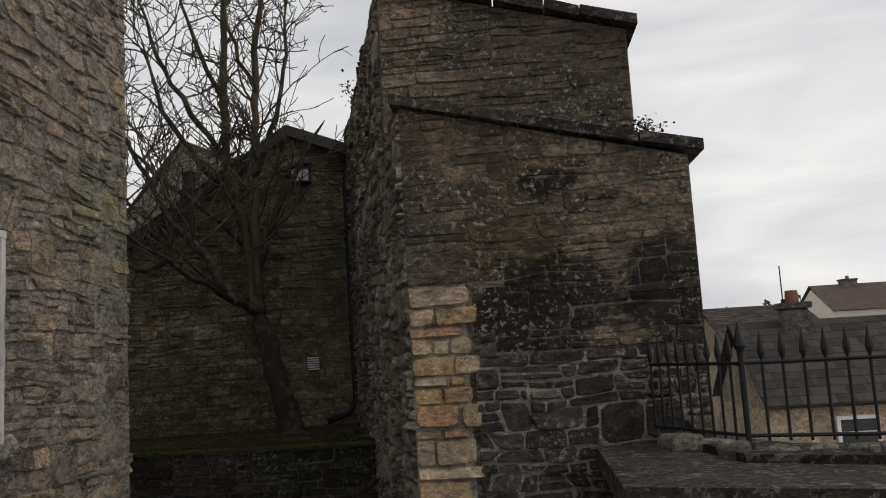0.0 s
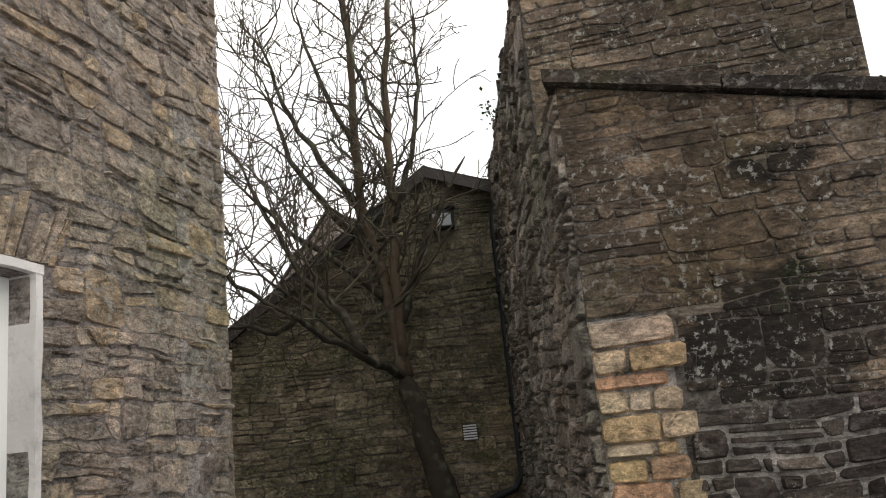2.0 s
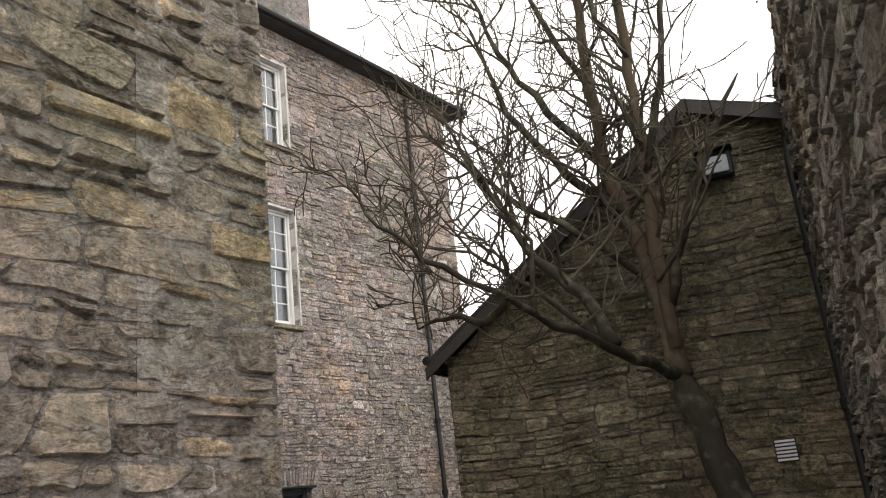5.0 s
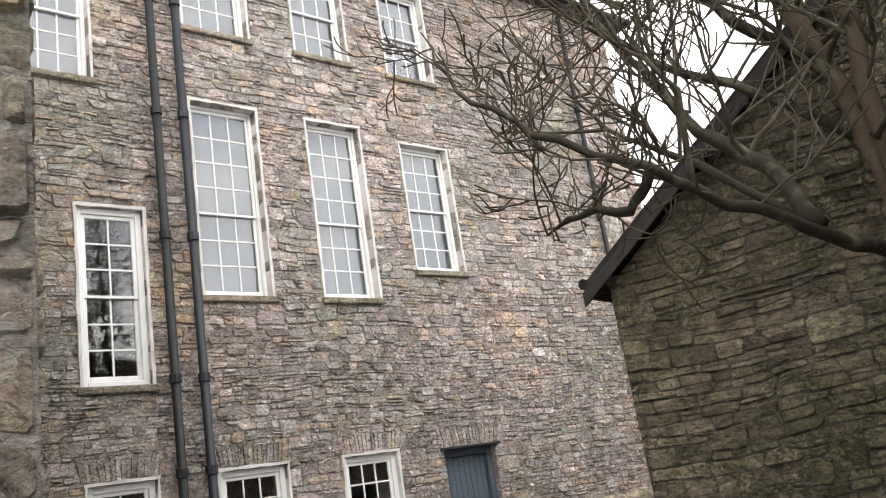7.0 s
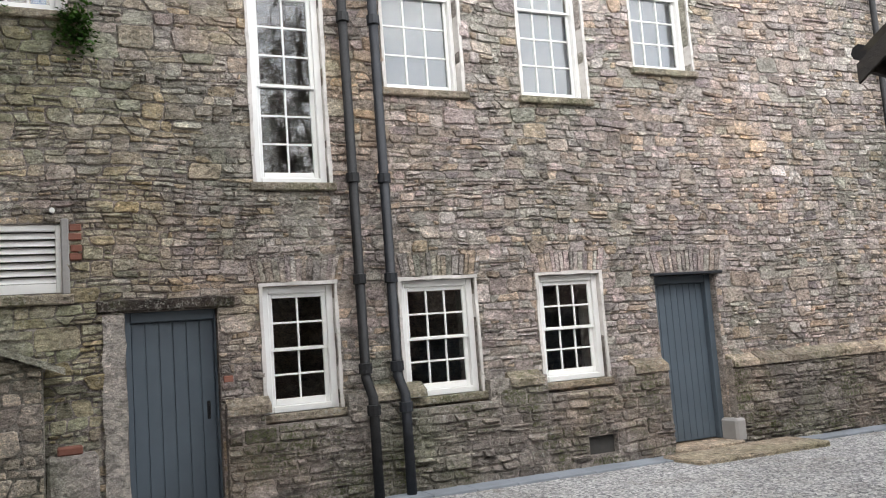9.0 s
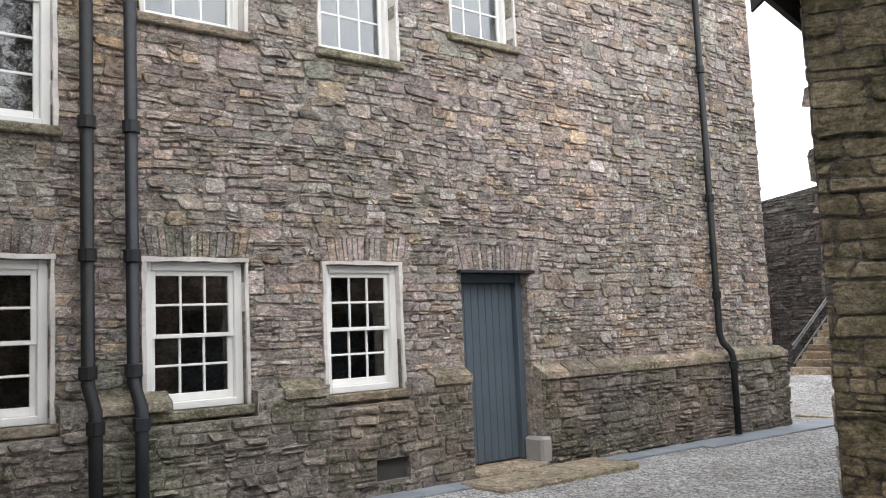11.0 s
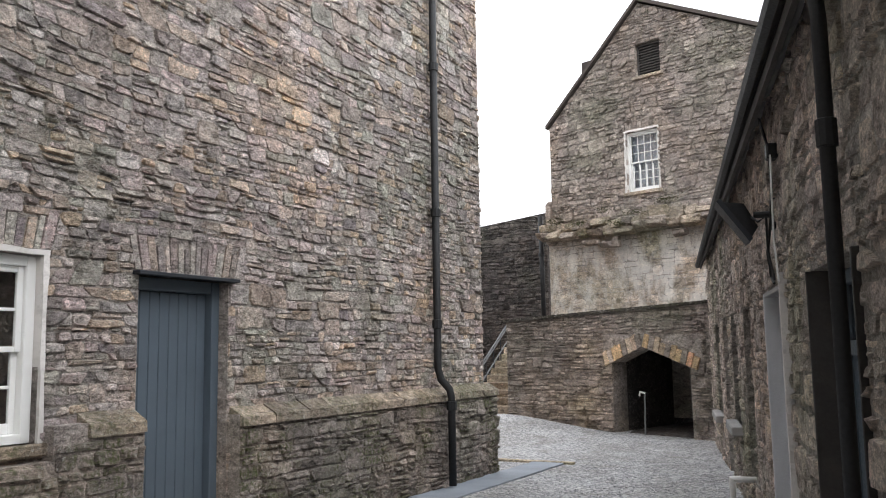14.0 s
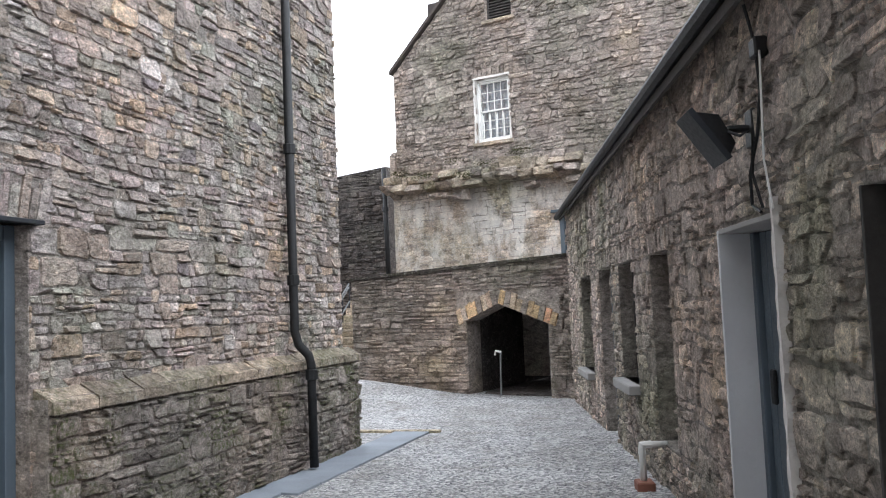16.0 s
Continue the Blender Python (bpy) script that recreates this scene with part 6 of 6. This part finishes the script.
    for name, pts, rad, mat in limbs:
        thick = 1.15 if name == "trunk" else 1.05 if pts[-1][1] < 9.5 or mat is PALE_BARK else 1.2
        fine_pts, fine_r = [], []
        for (a, b), (ra, rb) in zip(zip(pts, pts[1:]), zip(rad, rad[1:])):
            for i in range(4):
                f = i / 4
                v = Vector(a).lerp(Vector(b), f) + Vector((rng.gauss(0, 0.014), rng.gauss(0, 0.014), rng.gauss(0, 0.014)))
                fine_pts.append(v - base)
                fine_r.append((ra + (rb - ra) * f) * thick * rng.uniform(0.9, 1.1))
        fine_pts.append(Vector(pts[-1]) - base)
        fine_r.append(rad[-1] * 0.6)
        part(name, Geo().tube(fine_pts, fine_r, 9 if rad[0] > 0.04 else 6), mat, r, smooth=True)
        if name == "trunk":
            continue
        for i in range(5, len(fine_pts)):
            along = (fine_pts[i] - fine_pts[i - 1]).normalized()
            q = fine_pts[i] + base
            if q.x > -3.1 and rng.random() < 0.7:
                continue
            low_limb = pts[-1][1] < 9.5
            for _ in range((0 if rng.random() < 0.35 else 1) if low_limb else 1 if rng.random() < 0.75 else 2):
                side = Vector((rng.gauss(0, 1), rng.gauss(0, 0.8), rng.gauss(0.45, 0.6))).normalized()
                d = (along * 0.5 + side).normalized()
                p = fine_pts[i] + base
                if p.x > -3.1:
                    d.x = -abs(d.x) * 0.5
                if p.y + d.y > 11.6 and p.z < 5.5:
                    d.y = -abs(d.y)
                shoot(p, d, rng.uniform(0.4, 0.9) if low_limb else rng.uniform(0.7, 1.4) * (0.6 if p.x > -3.1 else 1.0), max(0.008, fine_r[i] * 0.25) if low_limb else max(0.0135, fine_r[i] * 0.36), 1)
    tagged(part("twig_growth", shoots, TWIG, r, "fine bare twigs"), kind="stuff")
    return r


bare_tree()
litter = Geo()
rng = random.Random(31)
for i in range(70):
    x, y = rng.uniform(-4.2, -1.9), rng.uniform(9.4, 11.4)
    a, n = rng.uniform(0, 3.1), rng.uniform(0.1, 0.45)
    litter.tube([(x, y, 1.008), (x + n * 0.5 * math.cos(a), y + n * 0.5 * math.sin(a), 1.015 + rng.uniform(0, 0.05)), (x + n * math.cos(a + 0.3), y + n * math.sin(a + 0.3), 1.01)], [0.006, 0.005, 0.003], 4)
tagged(new("fallen_twigs", litter.mesh("fallen_twigs", TWIG)), "fallen twigs on the dark soil", "twigs", kind="stuff")
turf = Geo()
for i in range(2600):
    x, y = rng.uniform(-4.3, -1.45), 9.2 + abs(rng.gauss(0, 0.22))
    h, a, w = rng.uniform(0.015, 0.05), rng.uniform(0, 6.3), 0.006
    turf.add([(x - w * math.cos(a), y - w * math.sin(a), 1.0), (x + w * math.cos(a), y + w * math.sin(a), 1.0), (x + rng.uniform(-0.02, 0.02), y + rng.uniform(-0.02, 0.02), 1.0 + h)], [(0, 1, 2)])
turf.slab([(-4.35, 9.12), (-1.4, 9.1), (-1.4, 9.55), (-4.35, 9.6)], 0.985, 1.006)
tagged(new("grass_edge", turf.mesh("grass_edge", TURF)), "mossy grass along the bed's edge", "grass", kind="stuff")

# ---- loose gravel ----
chips = Geo()
rng = random.Random(55)
placed = 0
while placed < 15000:
    x, y = rng.uniform(-11.0, -4.0), rng.uniform(7.0, 22.0)
    if y > 11 and x > SX + SS * (y - SY) - 0.05:
        continue
    if x < FX + 0.5 and y > 8 or rng.random() < (y - 12) / 16:
        continue
    s = rng.uniform(0.007, 0.017)
    z = ground_z(x, y) + 0.012 * noise.noise((x * 1.3, y * 1.3, 0))
    a = rng.uniform(0, 6.3)
    c, n = math.cos(a) * s, math.sin(a) * s
    k = rng.uniform(0.6, 1.2)
    chips.add([(x + c, y + n, z + 0.2 * s), (x - n * k, y + c * k, z + 0.25 * s), (x - c, y - n, z + 0.2 * s), (x + n * k, y - c * k, z + 0.25 * s), (x + 0.2 * c, y + 0.2 * n, z + s * rng.uniform(0.7, 1.1))],
              [(0, 1, 4), (1, 2, 4), (2, 3, 4), (3, 0, 4)])
    placed += 1
tagged(new("loose_gravel", chips.mesh("loose_gravel", PEBBLE)), "loose grey gravel chips on the yard", "gravel", kind="stuff")

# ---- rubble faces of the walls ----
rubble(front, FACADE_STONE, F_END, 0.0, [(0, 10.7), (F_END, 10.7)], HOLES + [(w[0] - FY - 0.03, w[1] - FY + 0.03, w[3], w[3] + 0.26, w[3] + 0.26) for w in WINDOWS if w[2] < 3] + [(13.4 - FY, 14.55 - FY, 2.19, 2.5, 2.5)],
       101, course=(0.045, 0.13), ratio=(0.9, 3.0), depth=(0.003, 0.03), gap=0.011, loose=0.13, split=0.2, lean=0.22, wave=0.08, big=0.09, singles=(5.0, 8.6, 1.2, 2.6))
for k, w in enumerate(WINDOWS[:3]):
    voussoirs(front, FACADE_STONE, 60 + k, w[0] - FY - 0.12, w[1] - FY + 0.12, w[3] + 0.045)
voussoirs(front, FACADE_STONE, 64, 13.4 - FY, 14.55 - FY, 2.23, 0.28)
rubble(plinth_a, PLINTH_STONE, 5.43, -0.1, [(0, 0.99), (5.43, 0.99)], P1_OPEN, 102, course=(0.05, 0.14), ratio=(1.1, 3.2), depth=(0.008, 0.045), gap=0.016, big=0.1, singles=(0, 5.4, 0.0, 1.0))
rubble(plinth_b, PLINTH_STONE, 5.28, -0.3, [(0, 0.94), (5.28, 0.94)], [], 103, course=(0.05, 0.14), ratio=(1.1, 3.2), depth=(0.008, 0.045), gap=0.016, big=0.1, singles=(0, 5.3, -0.1, 1.0))
rubble(house_wall, HOUSE_STONE, A_END, 0.3, [(0, 7.5), (A_END, 7.5)], [(AW[0] - AY, AW[1] - AY, AW[2], AW[3], AW[3]), (AW[0] - AY - 0.08, AW[1] - AY + 0.1, AW[3], AW[3] + 0.3, AW[3] + 0.3)], 104,
       course=(0.035, 0.14), ratio=(1.0, 3.2), depth=(0.003, 0.026), gap=0.014, big=0.1, loose=0.14, lean=0.22, singles=(6.9, 8.8, 1.5, 3.0), wave=0.11, start=3.0)
voussoirs(house_wall, HOUSE_STONE, 66, AW[0] - AY - 0.06, AW[1] - AY + 0.1, AW[3] + 0.05, 0.27, lean=0.5)
rubble(north_wall, HOUSE_STONE, N_LEN, 0.0, [(0, 7.5), (N_LEN, 7.5)], [(side_door[0], side_door[1], -0.5, side_door[3], side_door[3])], 105, course=(0.07, 0.16), ratio=(1.6, 4.0), depth=(0.004, 0.022), gap=0.014)
rubble(store_wall, SHED_STONE, 0.66, -0.1, [(0, 1.87), (0.66, 1.59)], [], 120, course=(0.07, 0.17), ratio=(1.0, 2.2), depth=(0.01, 0.045), gap=0.018)
# tower: laminated stones above, large dark stones below, ochre quoins at the corner
LOW = 1.86
rubble(tower_low, TOWER_STONE, 2.02, LOW, [(0, 3.66), (2.02, 3.16)], [(0, 0.44, LOW, 2.36, 2.36)], 106, course=(0.05, 0.15), ratio=(1.2, 3.6), depth=(0.002, 0.016), gap=0.005, big=0.12, singles=(0, 1.2, 2.3, 3.0))
rubble(tower_low, TOWER_DARK, 2.02, 0.3, [(0, LOW), (2.02, LOW)], [(0, 0.42, 0, LOW, LOW)], 107, loose=0.1, course=(0.05, 0.15), ratio=(1.0, 3.4), depth=(0.014, 0.042), gap=0.014, big=0.14, singles=(0.4, 2.0, 0.8, LOW + 0.1))
rubble(tower_up, TOWER_STONE, U_LEN, 3.3, [(0, 5.08), (U_LEN, 4.5)], [], 108, course=(0.05, 0.12), ratio=(1.6, 4.0), depth=(0.002, 0.018), gap=0.006)
rubble(tower_side, FLANK_STONE, L_LEN, 0.2, L_PROFILE, [], 109, loose=0.16, course=(0.05, 0.14), ratio=(0.9, 2.6), depth=(0.012, 0.05), gap=0.018, wave=0.12, big=0.12, lean=0.25, singles=(L_LEN - 2.2, L_LEN, 0.9, 2.4))
part("pale_pointing", Geo().box(0.441, 2.02, -0.004, 0.02, 0.2, 1.84), MORTAR_PALE, tower_low)
part("quoin_bedding", Geo().box(0.0, 0.4, -0.006, 0.02, 0.2, 2.35), MORTAR_PALE, tower_low)
rng = random.Random(71)
z = 2.35
COURSES = [(0.12, (1,)), (0.113, (0.38, 0.62)), (0.065, (1,)), (0.1, (0.36, 0.28, 0.36)), (0.115, (0.62, 0.38)), (0.06, (0.7, 0.3)), (0.1, (0.48, 0.52)), (0.135, (0.68, 0.32)), (0.055, (0.52, 0.48)), (0.155, (0.32, 0.68)), (0.07, (1,))]
for k in range(18):
    h, split = COURSES[k % len(COURSES)]
    h *= 1.22
    u = 0.0
    for f in split:
        w = f * (0.42 + 0.06 * math.sin(k * 2.1))
        vs, fs = stone_piece(rng, u + 0.004, u + w - 0.004, z - h + 0.005, z - 0.004, rng.uniform(0.02, 0.04), 0.6, 0.008)
        part("quoin_stone", Geo().add(vs, fs), QUOIN_STONE, tower_low)
        u += w
    z -= h
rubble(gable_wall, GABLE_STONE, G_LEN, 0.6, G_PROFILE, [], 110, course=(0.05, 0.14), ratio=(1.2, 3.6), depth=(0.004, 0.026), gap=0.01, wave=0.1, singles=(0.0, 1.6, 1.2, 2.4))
rubble(shed_wall, SHED_STONE, S_LEN, -0.4, [(0, 3.2), (S_LEN, 3.2)], S_OPEN + [(o[0] - 0.05, o[1] + 0.05, o[3], o[3] + 0.2, o[3] + 0.2) for o in S_OPEN[2:]], 111, loose=0.2, course=(0.05, 0.15), ratio=(0.8, 2.1), depth=(0.003, 0.03), gap=0.022, big=0.1, lean=0.32, split=0.12,
       singles=(S_LEN - 5.5, S_LEN, 0.6, 2.6), wave=0.1)
for k, o_ in enumerate(S_OPEN[2:]):
    voussoirs(shed_wall, SHED_STONE, 80 + k, o_[0] - 0.06, o_[1] + 0.06, o_[3] + 0.01, 0.2, lean=0.15)
rubble(bed_wall, TOWER_DARK, 2.9, -0.1, [(0, 0.97), (2.9, 0.97)], [], 112, course=(0.07, 0.15), ratio=(1.5, 3.5), depth=(0.01, 0.04))
rubble(terrace, FAR_STONE, T_LEN, -0.4, [(0, 2.18), (T_LEN, 2.4)], T_OPEN + [(2.55, 3.47, 1.1, 1.6, 1.85), (3.47, 4.7, 1.1, 1.85, 1.45)], 113, course=(0.05, 0.14), ratio=(1.2, 3.6), depth=(0.008, 0.05), gap=0.015, singles=(0.2, 2.6, 0.4, 1.6))
rubble(castle, FAR_STONE, E_LEN, 4.35, E_PROFILE, [(EW[0], EW[1], EW[2], EW[3] + 0.22, EW[3] + 0.22), (EV[0], EV[1], EV[2], EV[3], EV[3])], 114, loose=0.18, course=(0.06, 0.15), ratio=(0.8, 2.0), depth=(0.008, 0.045), gap=0.016, wave=0.12, big=0.1, lean=0.3, split=0.1)
voussoirs(castle, FAR_STONE, 90, EW[0] - 0.08, EW[1] + 0.08, EW[3] + 0.03, 0.24, lean=0.1, width=(0.08, 0.13))
LIMEWASHED = stone_material("flaking_limewashed_stone", [(0.36, 0.31, 0.24), (0.5, 0.45, 0.37), (0.42, 0.37, 0.3)], stain=(0.88, 0.87, 0.85), stain_at=(0.46, 0.56), stain_scale=1.3, pointing=0.2, cracks=0.2, moss=0.1)
rubble(castle_low, LIMEWASHED, E_LEN + 0.3, 1.8, [(0, 4.6), (E_LEN + 0.3, 4.6)], [(ED[0] + 0.3, ED[1] + 0.3, ED[2], ED[3], ED[3])], 115, loose=0.12, course=(0.07, 0.18), ratio=(1.2, 3.2), depth=(0.001, 0.008), gap=0.004)
rubble(curtain, DARK_STONE, 5.3, 0.0, [(0, 5.3), (5.3, 5.75)], [], 116, course=(0.07, 0.17), ratio=(1.2, 3.4), depth=(0.01, 0.06), gap=0.018)
